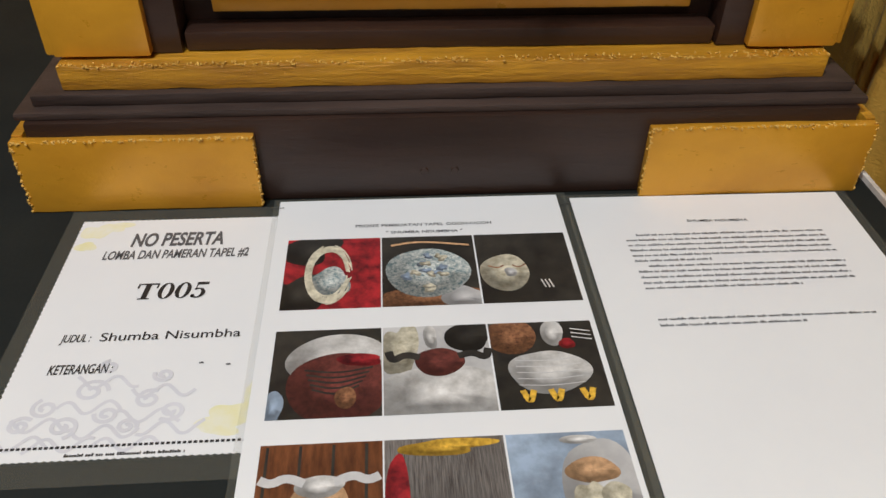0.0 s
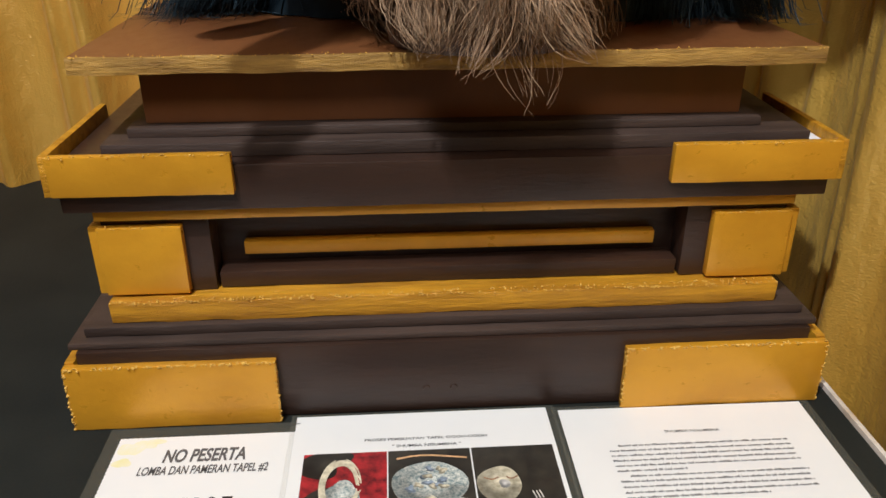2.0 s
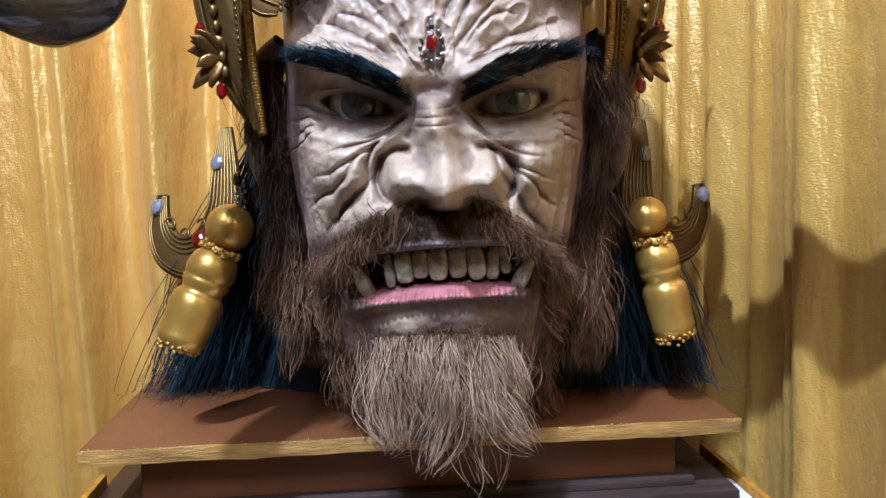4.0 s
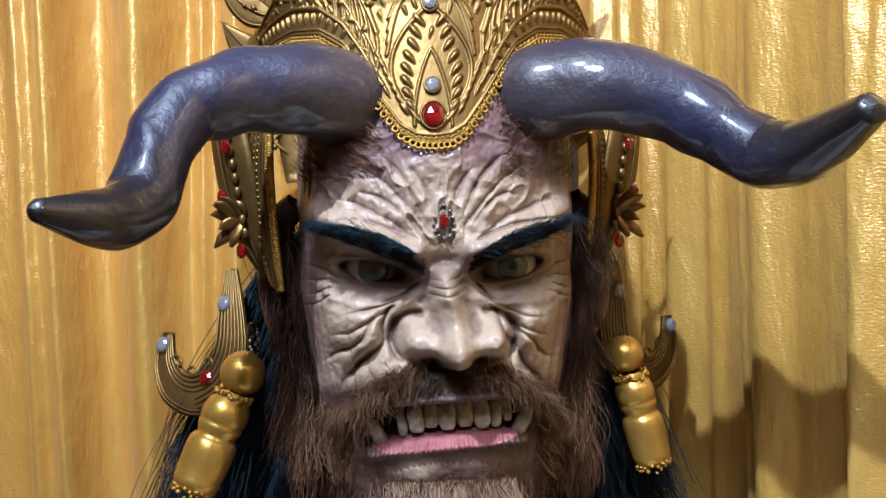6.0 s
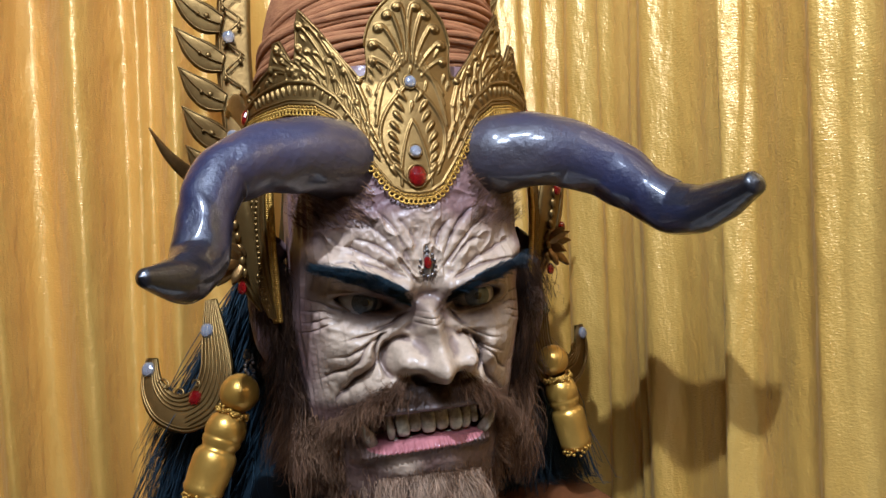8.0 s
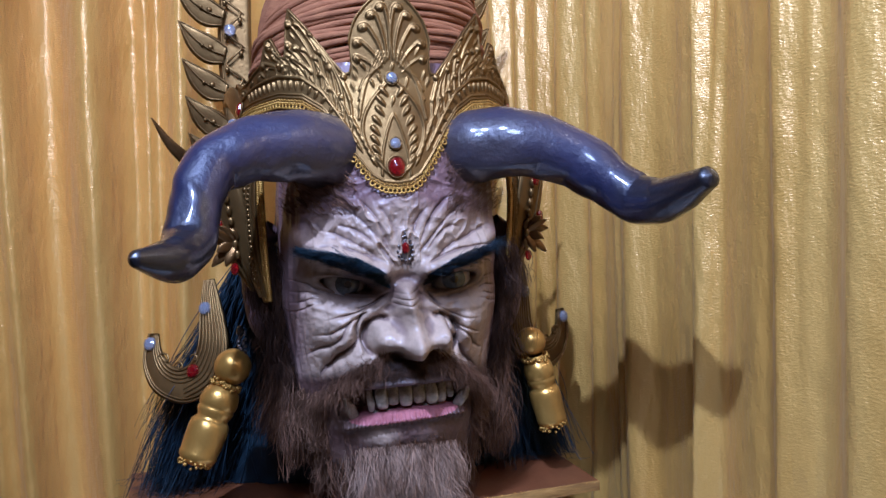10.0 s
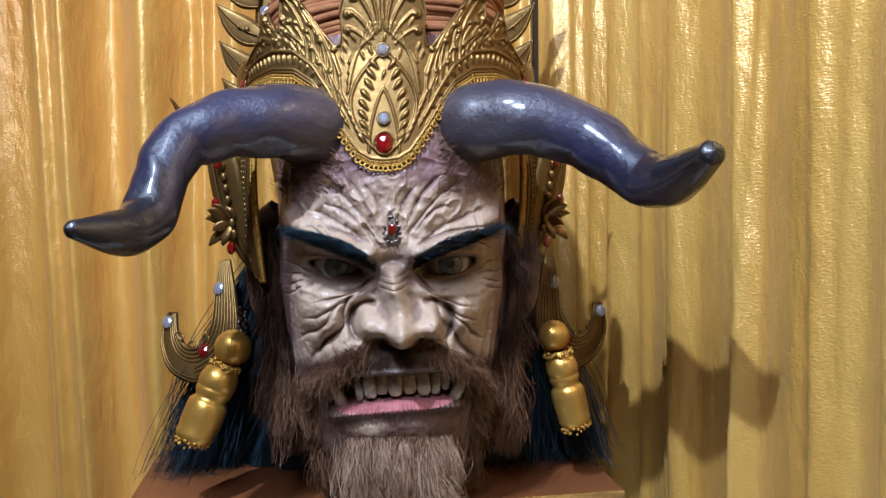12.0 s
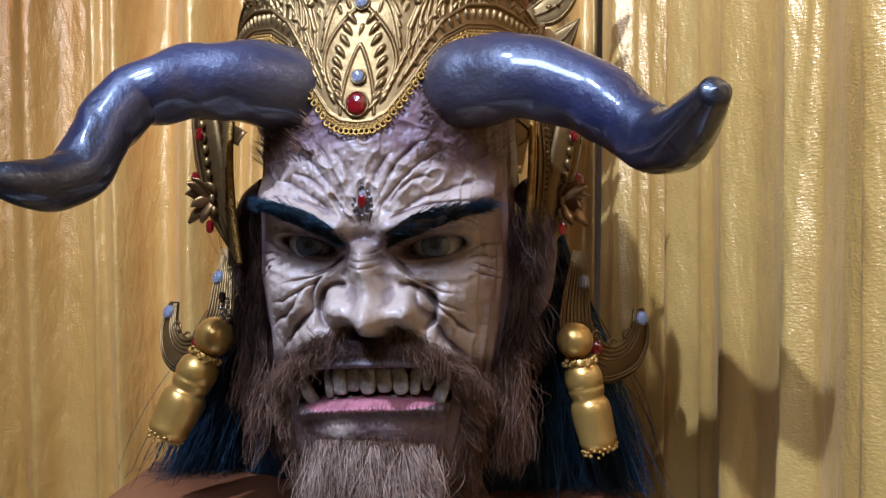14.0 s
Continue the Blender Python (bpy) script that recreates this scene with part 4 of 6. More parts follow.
def wire(points, r0, r1=None, sides=7, per=5):
    """A round ridge along a line of points."""
    p = np.array(points, float)
    seg = np.r_[0, np.cumsum(np.linalg.norm(np.diff(p, axis=0), axis=1))]
    n = max(6, (len(p) - 1) * per)
    u = np.linspace(0, seg[-1], n)
    p = np.stack([np.interp(u, seg, p[:, k]) for k in range(3)], 1)
    for _ in range(per):
        p[1:-1] = 0.25 * p[:-2] + 0.5 * p[1:-1] + 0.25 * p[2:]
    t = np.gradient(p, axis=0)
    t /= np.linalg.norm(t, axis=1)[:, None] + 1e-12
    side = np.cross(t, (0.13, -1.0, 0.21))
    side /= np.linalg.norm(side, axis=1)[:, None] + 1e-12
    top = np.cross(side, t)
    r = np.linspace(r0, r0 if r1 is None else r1, n) * np.sqrt(np.clip(np.sin(np.linspace(0.08, math.pi - 0.08, n)) * 3, 0, 1))
    a = np.linspace(0, 2 * np.pi, sides, endpoint=False)
    v = p[:, None] + r[:, None, None] * (np.cos(a)[None, :, None] * side[:, None] + np.sin(a)[None, :, None] * top[:, None])
    return v.reshape(-1, 3), grid_faces(sides, n, wrap=True)


def plate(mid, widths, out, thick=0.0022, dish=0.003, nu=9, per=8, scallop=0.0):
    """A thin stamped plate along a bent middle line, with rolled relief; out: which way its face looks."""
    p = np.array(mid, float)
    seg = np.r_[0, np.cumsum(np.linalg.norm(np.diff(p, axis=0), axis=1))]
    n = (len(p) - 1) * per + 1
    u = np.linspace(0, seg[-1], n)
    p = np.stack([np.interp(u, seg, p[:, k]) for k in range(3)], 1)
    w = np.interp(u, seg, widths)
    for _ in range(per):
        p[1:-1] = 0.25 * p[:-2] + 0.5 * p[1:-1] + 0.25 * p[2:]
        w[1:-1] = 0.25 * w[:-2] + 0.5 * w[1:-1] + 0.25 * w[2:]
    w = w * (1 + scallop * np.abs(np.sin(u * 260)))
    t = np.gradient(p, axis=0)
    t /= np.linalg.norm(t, axis=1)[:, None]
    out = unit(out)
    side = np.cross(t, out)
    side /= np.linalg.norm(side, axis=1)[:, None]
    k = np.linspace(-1, 1, nu)
    rise = dish * (1 - k**2) ** 0.5
    front = p[:, None] + (w[:, None] * k)[..., None] * side[:, None] + rise[None, :, None] * out
    back = front - thick * out
    ring = np.concatenate([front, back[:, ::-1]], 1)
    v = ring.reshape(-1, 3)
    m = 2 * nu
    f = grid_faces(m, n, wrap=True).tolist()
    caps = [[m * r + i, m * r + i + 1, m * r + m - 2 - i, m * r + m - 1 - i] for r in (0, n - 1) for i in range(nu - 1)]
    return v, np.array(f + caps)


def frame_at(normal):
    n = unit(normal)
    s = unit(np.cross((0, 0, 1), n))
    return s, np.cross(n, s), n


def gem(name, at, normal, size, mat, parent, label):
    s, t, n = frame_at(normal)
    h = Heap().add(blob(at, (s, t, n), (size[0], size[1], min(size) * 0.6), 2.2, 10, 7))
    ob = h.make(name, mat, parent, label)
    ob.data.shade_flat()
    return ob


def setting_ring(at, normal, size):
    s, t, n = frame_at(normal)
    a = np.linspace(0, 2 * np.pi, 26)
    return wire([np.array(at) + size[0] * 1.12 * math.cos(k) * s + size[1] * 1.12 * math.sin(k) * t for k in a], 0.0011, per=2)


# crown band
Q_TOP = [0, 2.5, 5.5, 8.5, 11.2, 13.4, 14.6, 15.4, 17.5, 22.3, 29, 34.5, 37.5, 41.5, 43.5, 47, 50.6, 55, 66, 72, 80, 90]
Z_TOP = [0.878, 0.873, 0.864, 0.854, 0.841, 0.818, 0.798, 0.787, 0.786, 0.802, 0.834, 0.856, 0.842, 0.806, 0.808, 0.828, 0.826, 0.802, 0.786, 0.782, 0.790, 0.772]
Q_LOW = [0, 5, 9, 15, 20, 26, 34, 45, 60, 75, 90]
Z_LOW = [0.6660, 0.6675, 0.6745, 0.6975, 0.7195, 0.741, 0.7545, 0.758, 0.753, 0.746, 0.742]


def crown_point(q, z, lift=0.0):
    """On the crown's surface: q degrees round from its middle, z height."""
    q, z = np.asarray(q, float), np.asarray(z, float)
    up = np.clip((z - 0.795) / 0.06, 0, 1.3)
    q = q + np.sign(q) * 5.5 * np.clip((np.abs(q) - 16) / 9, 0, 1) * np.clip((62 - np.abs(q)) / 12, 0, 1) * up**1.4
    q = q * (1 + 0.20 * np.clip((15.2 - np.abs(q)) / 2, 0, 1) * np.sin(np.pi * np.clip((z - 0.787) / 0.085, 0, 1)))
    a, b = 0.159 - 0.04 * np.clip(z - 0.78, 0, 1) + lift, 0.166 - 0.20 * np.minimum(z - 0.67, 0.11) - 0.05 * np.clip(z - 0.78, 0, 1) + lift
    return np.stack([a * np.sin(np.radians(q)) - 0.006, 0.095 - b * np.cos(np.radians(q)), z + 0 * q], -1)


def crown_normal(q):
    return np.array((math.sin(radians(q)), -math.cos(radians(q)), 0.2))


def top_z(q):
    return np.interp(np.abs(q), Q_TOP, Z_TOP)


def low_z(q):
    return np.interp(np.abs(q), Q_LOW, Z_LOW)


crown = thing("crown", "stamped gilt metal crown with scrolled relief, red and clear gems", "crown", tuple(place((0, 0.09, 0.70))))

ARC = 0.157 * math.pi / 180  # metres along the band for one degree
STAMPS = []


def stamp_line(pts, r0, r1=None, tight=2):
    """A raised, rounded ridge of the stamped sheet along (metres from the middle, height)."""
    p = np.array(pts, float)
    for _ in range(tight):
        p = np.concatenate([p[:1], np.stack([0.75 * p[:-1] + 0.25 * p[1:], 0.25 * p[:-1] + 0.75 * p[1:]], 1).reshape(-1, 2), p[-1:]])
    seg = np.r_[0, np.cumsum(np.hypot(*np.diff(p, axis=0).T))]
    u = np.linspace(0, seg[-1], max(3, int(seg[-1] / 0.0006)))
    r = np.linspace(r0, r0 if r1 is None else r1, len(u))
    STAMPS.extend(zip(np.interp(u, seg, p[:, 0]), np.interp(u, seg, p[:, 1]), r))


def stamp_drop(x, z, lean, length, width):
    a = radians(lean)
    k = np.linspace(-1, 1, 9)
    STAMPS.extend(zip(x + k * length * math.sin(a), z + k * length * math.cos(a), width * np.sqrt(np.clip(1.02 - k**2, 0, 1)) * (0.75 + 0.35 * k)))


def branch(p0, p1, bend, curl, size, r=0.0012):
    """A stem that bends from p0 to p1 and ends in a curled scroll with a knob."""
    p0, p1 = np.array(p0), np.array(p1)
    t = p1 - p0
    n = np.array((-t[1], t[0]))
    mid = (p0 + p1) / 2 + bend * n
    stem = [(1 - k) ** 2 * p0 + 2 * k * (1 - k) * mid + k * k * p1 for k in np.linspace(0, 1, 8)]
    way = stem[-1] - stem[-2]
    ang, at, step = math.atan2(way[1], way[0]), stem[-1], size * 0.45
    for k in range(9):
        ang += curl * 0.62
        at = at + step * np.array((math.cos(ang), math.sin(ang)))
        step *= 0.88
        stem.append(at)
    stamp_line(stem, r * 0.7, r * 1.35, 1)
    STAMPS.append((at[0], at[1], r * 2.0))


def inside(q, margin=0.003):
    return low_z(q) + margin, top_z(q) - margin


qs = np.linspace(-87, 87, 220)
stamp_line([(q * ARC, low_z(q) + 0.0070) for q in qs], 0.0011, tight=0)
stamp_line([(q * ARC, top_z(q) - 0.0018) for q in qs], 0.0016, tight=0)
for s in (-1, 1):
    span = np.linspace(15, 70, 44)
    stamp_line([(s * q * ARC, low_z(q) + 0.0105) for q in span], 0.0010, tight=0)
    arch = lambda q: low_z(q) + 0.0285 - 0.008 * ((q - 42) / 28) ** 2
    stamp_line([(s * q * ARC, arch(q)) for q in np.linspace(14, 72, 44)], 0.0021, tight=0)
    for k in range(18):
        q = 17.5 + 2.75 * k
        slope = math.degrees(math.atan2(low_z(q + 1) - low_z(q - 1), 2 * ARC))
        stamp_drop(s * q * ARC, (low_z(q) + 0.0105 + arch(q)) / 2, -s * slope * 0.8, 0.0050, 0.0027)
    # pointed lens in the middle, with paired leaves
    lens = lambda k: 0.0015 + 0.030 * math.sin(math.pi * k) ** 0.85
    stamp_line([(s * lens(k), 0.677 + 0.100 * k) for k in np.linspace(0, 1, 24)], 0.0017, tight=0)
    core = lambda k: 0.0145 * math.cos(math.pi / 2 * k) ** 0.8
    stamp_line([(s * core(k), 0.680 + 0.062 * k) for k in np.linspace(0, 0.999, 18)], 0.0013, tight=0)
    for k in range(8):
        z = 0.6925 + 0.0100 * k
        out_x, in_x = lens((z - 0.677) / 0.1), core((z - 0.680) / 0.062) if z < 0.741 else 0.0008
        stamp_drop(s * (0.42 * out_x + 0.58 * in_x + 0.0008), z + 0.003, s * 38, 0.0068, 0.0032)
    for k in range(7):
        stamp_drop(s * (0.0215 + 0.0032 * k), 0.6905 + 0.0072 * k + 0.003, s * 30, 0.0060, 0.0025)
    # stems that rise from the lens into the fan
    for k in range(4):
        stamp_line([(s * (0.0345 - 0.0006 * k), 0.738 + 0.010 * k), (s * (0.029 - 0.001 * k), 0.765 + 0.006 * k), (s * (0.020 - 0.003 * k), 0.790), (s * (0.011 - 0.0025 * k), 0.806)], 0.0015, 0.0010)
    for x0, z0, x1, z1, sz in ((0.002, 0.800, 0.0045, 0.853, 0.0055), (0.004, 0.798, 0.0125, 0.8455, 0.0058), (0.006, 0.796, 0.0195, 0.8335, 0.0058), (0.009, 0.792, 0.0260, 0.8180, 0.0055), (0.012, 0.786, 0.0300, 0.8020, 0.0048)):
        branch((s * x0, z0), (s * x1, z1), s * 0.10, -s, sz, 0.0015)
    # acanthus: stems that sweep up and outwards from the arch, each ending in a scroll
    for k in range(17):
        q1 = 18.5 + 3.5 * k
        q0 = 14.5 + 0.74 * (q1 - 17.0)
        z0, z1 = arch(q0) + 0.003, top_z(q1) - 0.0085
        for cut, r in ((1.0, 0.0017), (0.62, 0.0014)):
            q2 = q0 + (q1 - q0) * cut + (0.0 if cut == 1.0 else 2.2)
            z2 = z0 + (min(z1, top_z(q2) - 0.007) - z0) * cut
            if z2 > z0 + 0.007:
                branch((s * q0 * ARC, z0), (s * q2 * ARC, z2), s * 0.16, -s if k % 3 else s, 0.0036 + 0.0010 * (k % 2), r)
    for q0, z0, q1, z1 in ((15.5, 0.757, 34.5, 0.848), (30.0, 0.788, 48.5, 0.820)):
        stamp_line([(s * (q0 + (q1 - q0) * k**1.25) * ARC, z0 + (z1 - z0) * k) for k in np.linspace(0, 0.98, 10)], 0.0024, 0.0012, 0)
    for k in range(9):
        q = 19 + 5.4 * k
        stamp_drop(s * q * ARC, arch(q) + 0.0055, s * (55 - 12 * k), 0.0052, 0.0022)
    for q, z, sz in ((70, 0.7745, 0.007), (79, 0.770, 0.006), (24, 0.795, 0.004)):
        branch((s * (q - 6) * ARC, z - 0.006), (s * q * ARC, z + 0.004), s * 0.3, -s, sz, 0.0015)
# small leaves and seeds that fill the ground between the scrolls
fill = np.random.default_rng(31)
for _ in range(2600):
    q = fill.uniform(-84, 84)
    lo, hi = inside(q, 0.004)
    z = fill.uniform(lo, hi)
    x = q * ARC
    if abs(x) < 0.017 and z < 0.745:
        continue
    grown = np.array(STAMPS)
    if np.min(np.hypot(grown[:, 0] - x, grown[:, 1] - z) - grown[:, 2]) > 0.0042:
        stamp_drop(x, z, math.copysign(16 + 0.55 * abs(q) + fill.uniform(-5, 5), x), fill.uniform(0.0048, 0.0062), fill.uniform(0.0017, 0.0022))
nq, nk = 760, 170
line_q = np.linspace(-90, 90, nq)
Q, K = np.meshgrid(line_q, np.linspace(0, 1, nk))
ZZ = low_z(Q) + (top_z(Q) - low_z(Q)) * K
RISE = np.zeros_like(Q)
for su, sz, sr in STAMPS:
    i0, i1 = np.searchsorted(line_q, ((su - sr) / ARC, (su + sr) / ARC))
    if i1 > i0:
        d2 = (Q[:, i0:i1] * ARC - su) ** 2 + (ZZ[:, i0:i1] - sz) ** 2
        RISE[:, i0:i1] = np.maximum(RISE[:, i0:i1], 1.15 * np.sqrt(np.clip(sr * sr - d2, 0, None)))
band = crown_point(Q, ZZ, RISE)
v = np.concatenate([band.reshape(-1, 3), crown_point(Q, ZZ, -0.002).reshape(-1, 3)])
f = np.concatenate([grid_faces(nq, nk), grid_faces(nq, nk, nq * nk)[:, ::-1]])
edges = [[i, i + 1, i + 1 + nq * nk, i + nq * nk] for r in (0, nq * (nk - 1)) for i in range(r, r + nq - 1)]
part_data("band", place(v), np.concatenate([f, np.array(edges)]), GILT, crown, "stamped gilt sheet with scrolls, teardrops and a fan")


def drop(q, z, lean, length, width, lift=0.0022):
    """A raised teardrop: lean degrees from upright."""
    c = crown_point(q, z, lift)
    n = unit(crown_normal(q))
    s = unit(np.cross((0, 0, 1), n))
    t = np.cross(n, s)
    a = radians(lean)
    up, sd = math.cos(a) * t + math.sin(a) * s, math.cos(a) * s - math.sin(a) * t
    v, f = blob((0, 0, 0), np.eye(3), (width, length, width * 0.75), 2.0, 10, 8)
    v[:, 0] *= 0.55 + 0.45 * v[:, 1] / length
    return c + v @ np.array((sd, up, n)), f


braid = Heap()
for k, q in enumerate(np.linspace(-74, 74, 190)):
    slope = math.degrees(math.atan2(low_z(q + 0.6) - low_z(q - 0.6), 0.157 * radians(1.2)))
    braid.add(drop(q, low_z(q) + 0.0010, 90 - slope, 0.0016, 0.0019, 0.0022))
    braid.add(drop(q, low_z(q) + 0.0040, 90 - slope + 35 * (-1) ** k, 0.0019, 0.0011, 0.0022))
    if k % 2:
        c = crown_point(q, low_z(q) - 0.0022, 0.0022)
        n = unit(crown_normal(q))
        sd = unit(np.cross((0, 0, 1), n))
        braid.add(wire([c + 0.0026 * (math.cos(a) * sd + math.sin(a) * np.cross(n, sd)) for a in np.linspace(0, 6.28, 12)], 0.0010, per=2))
tagged(braid.make("braid_trim", BRAID, crown, "looped gold braid sewn along the lower edge"), kind="stuff")
ring = Pieces("gem_setting", GILT, crown)
for q, z, size, mat, name in ((0, 0.6885, (0.0088, 0.0102), RED_GEM, "red"), (0, 0.7125, (0.0056, 0.0056), CLEAR_GEM, "clear"), (0, 0.7795, (0.0058, 0.0062), CLEAR_GEM, "clear"),
                              (-73, 0.7585, (0.0055, 0.0085), RED_GEM, "red"),
                              (73, 0.7585, (0.0055, 0.0085), RED_GEM, "red")):
    at = crown_point(q, z, 0.0035)
    gem("gem", at, crown_normal(q), size, mat, crown, name + " glass gem")
    ring.add(setting_ring(crown_point(q, z, 0.0022), crown_normal(q), size))
for s in (-1, 1):
    curl = Heap().add(plate([crown_point(s * 74, 0.752), crown_point(s * 82, 0.772, 0.004), crown_point(s * 92, 0.782, 0.010), crown_point(s * 99, 0.770, 0.016)], [0.010, 0.014, 0.010, 0.002], crown_normal(s * 70)))
    curl.make("side_curl", GILT, crown)

# forehead jewel
jewel = thing("forehead_jewel", "small silver drop jewel with a red stone on the brow", "jewel", tuple(place((0, -0.085, 0.60))))
SILVER = material("dark_silver_filigree", (0.32, 0.29, 0.26), 0.3, 0.9, (0.12, 0.1, 0.09), 120, bump=0.0006, bump_scale=400)
yj = float(skin_at(np.array([0.0]), np.array([0.608]))[0])
h = Heap()
for k in range(14):
    a = 2 * math.pi * k / 14
    h.add(blob((0.0075 * math.sin(a) * (1 - 0.25 * math.cos(a)), yj - 0.0025, 0.606 + 0.0125 * math.cos(a)), np.eye(3), (0.0017, 0.0017, 0.0017), 2, 8, 6))
h.add(blob((0, yj - 0.0005, 0.606), ((1, 0, 0), (0, 0, 1), (0, -1, 0)), (0.0075, 0.0115, 0.0018), 2.0, 18, 8))
h.add(blob((0, yj - 0.0015, 0.6205), np.eye(3), (0.0022, 0.0015, 0.0045), 2, 8, 6))
h.make("filigree", SILVER, jewel)
gem("stone", (0, yj - 0.003, 0.6065), (0, -1, 0), (0.0040, 0.0058), RED_GEM, jewel, "dark red stone")

# cord turban
turban = thing("turban", "tall rust-brown turban wound from thick cord", "turban", tuple(place((0, 0.10, 0.74))))
for k in range(34):
    z = 0.765 + 0.0064 * k
    a = 0.136 * math.sqrt(max(0.02, 1 - (max(0, z - 0.83) / 0.165) ** 2)) + 0.003 * math.sin(1.3 * k)
    b = a * 0.86
    tilt_k = 0.016 * math.sin(0.30 * k + 1.0)
    pts = [((a + 0.001 * math.sin(7 * t + k)) * math.sin(t) - 0.008, 0.105 - b * math.cos(t), z + (0.018 + tilt_k * 0.6) * math.sin(t) - 0.026 * (1 - math.cos(t)) + 0.0012 * math.sin(5 * t + 2.1 * k)) for t in np.linspace(0, 2 * math.pi, 61)]
    Heap().add(wire(pts, 0.0043, sides=8, per=2)).make("cord", CORD, turban)
Heap().add(blob((-0.008, 0.105, 0.83), np.eye(3), (0.132, 0.113, 0.150), 2.0, 40, 24)).make("core", CORD, turban)

# pierced flame plates behind the head
for s in (-1, 1):
    wing = thing("crown_wing", "upright gilt flame plate with clear gems behind the turban", "ornament", tuple(place((0.17 * s, 0.31, 0.70))), "flame plates of the crown")
    shift = (lambda p: place(np.asarray(p) + (0, 0, 0))) if s < 0 else (lambda p: place(np.asarray(p) + (-0.045, 0.0, 0)))
    spine = [(0.158 * s, 0.300, 0.66), (0.166 * s, 0.305, 0.76), (0.172 * s, 0.312, 0.88), (0.164 * s, 0.318, 1.0), (0.14 * s, 0.32, 1.08)]
    Heap().add(plate(spine, [0.012, 0.022, 0.024, 0.02, 0.006], (0.1 * s, -1, 0))).make("spine_plate", GILT, wing, move=shift)
    relief = Heap()
    for k in range(15):
        z = 0.70 + 0.023 * k
        relief.add(wire([(s * (0.170 - 0.014 * (-1) ** k), 0.302, z - 0.012), (s * 0.172, 0.299, z), (s * (0.172 + 0.014 * (-1) ** k), 0.301, z + 0.012), (s * (0.172 + 0.008 * (-1) ** k), 0.301, z + 0.018)], 0.0017, per=4))
        relief.add(blob((s * (0.172 + 0.010 * (-1) ** k), 0.302, z + 0.004), np.eye(3), (0.0032, 0.003, 0.0045), 2, 8, 6))
    for e in (-1, 1):
        relief.add(wire([(s * (p[0] * s + e * (0.018, 0.0185, 0.018)[i]), p[1] - 0.001, p[2]) for i, p in enumerate(spine[1:4])], 0.0014))
    relief.make("spine_relief", GILT, wing, move=shift)
    for k in range(6):
        z = 0.712 + 0.0515 * k
        size = 1.0 + 0.05 * k
        tip = [(s * 0.184, 0.306, z - 0.004), (s * (0.184 + 0.016 * size), 0.305, z + 0.001), (s * (0.184 + 0.034 * size), 0.303, z + 0.016), (s * (0.184 + 0.053 * size), 0.302, z + 0.042)]
        leaf = Heap().add(plate(tip, [0.012, 0.021, 0.0165, 0.0008], (0.1 * s, -1, 0), dish=0.002))
        leaf_ob = leaf.make("flame_leaf", GILT, wing, move=shift)
        rib = Heap().add(wire([(p[0], p[1] - 0.0045, p[2]) for p in tip], 0.0014, 0.0006)).add(blob((s * 0.203, 0.3005, z + 0.006), np.eye(3), (0.004, 0.003, 0.004), 2, 10, 6))
        rib.add(blob((s * 0.214, 0.300, z + 0.009), np.eye(3), (0.0028, 0.003, 0.0028), 2, 8, 6))
        for e in (-1, 1):
            rib.add(wire([(p[0] - s * e * (0.003, 0.008, 0.0075, 0.0)[i], p[1] - 0.0025, p[2] + e * (0.010, 0.0165, 0.0115, 0.0)[i]) for i, p in enumerate(tip)], 0.0013, 0.0008))
        rib.make("leaf_rib", GILT, wing, move=shift)
    for z in (0.765, 0.896, 0.985):
        gem("gem", (s * 0.176 - (0.045 if s > 0 else 0), 0.297, z), (0, -1, 0), (0.0085, 0.0085), CLEAR_GEM, wing, "clear glass gem")
    spike = Heap().add(plate([(0.20 * s, 0.17, 0.690), (0.225 * s, 0.155, 0.706), (0.247 * s, 0.142, 0.728), (0.264 * s, 0.134, 0.758)], [0.010, 0.009, 0.006, 0.0006], (0.2 * s, -1, 0)))
    spike.make("spike_leaf", GILT_DEEP, wing, move=shift)

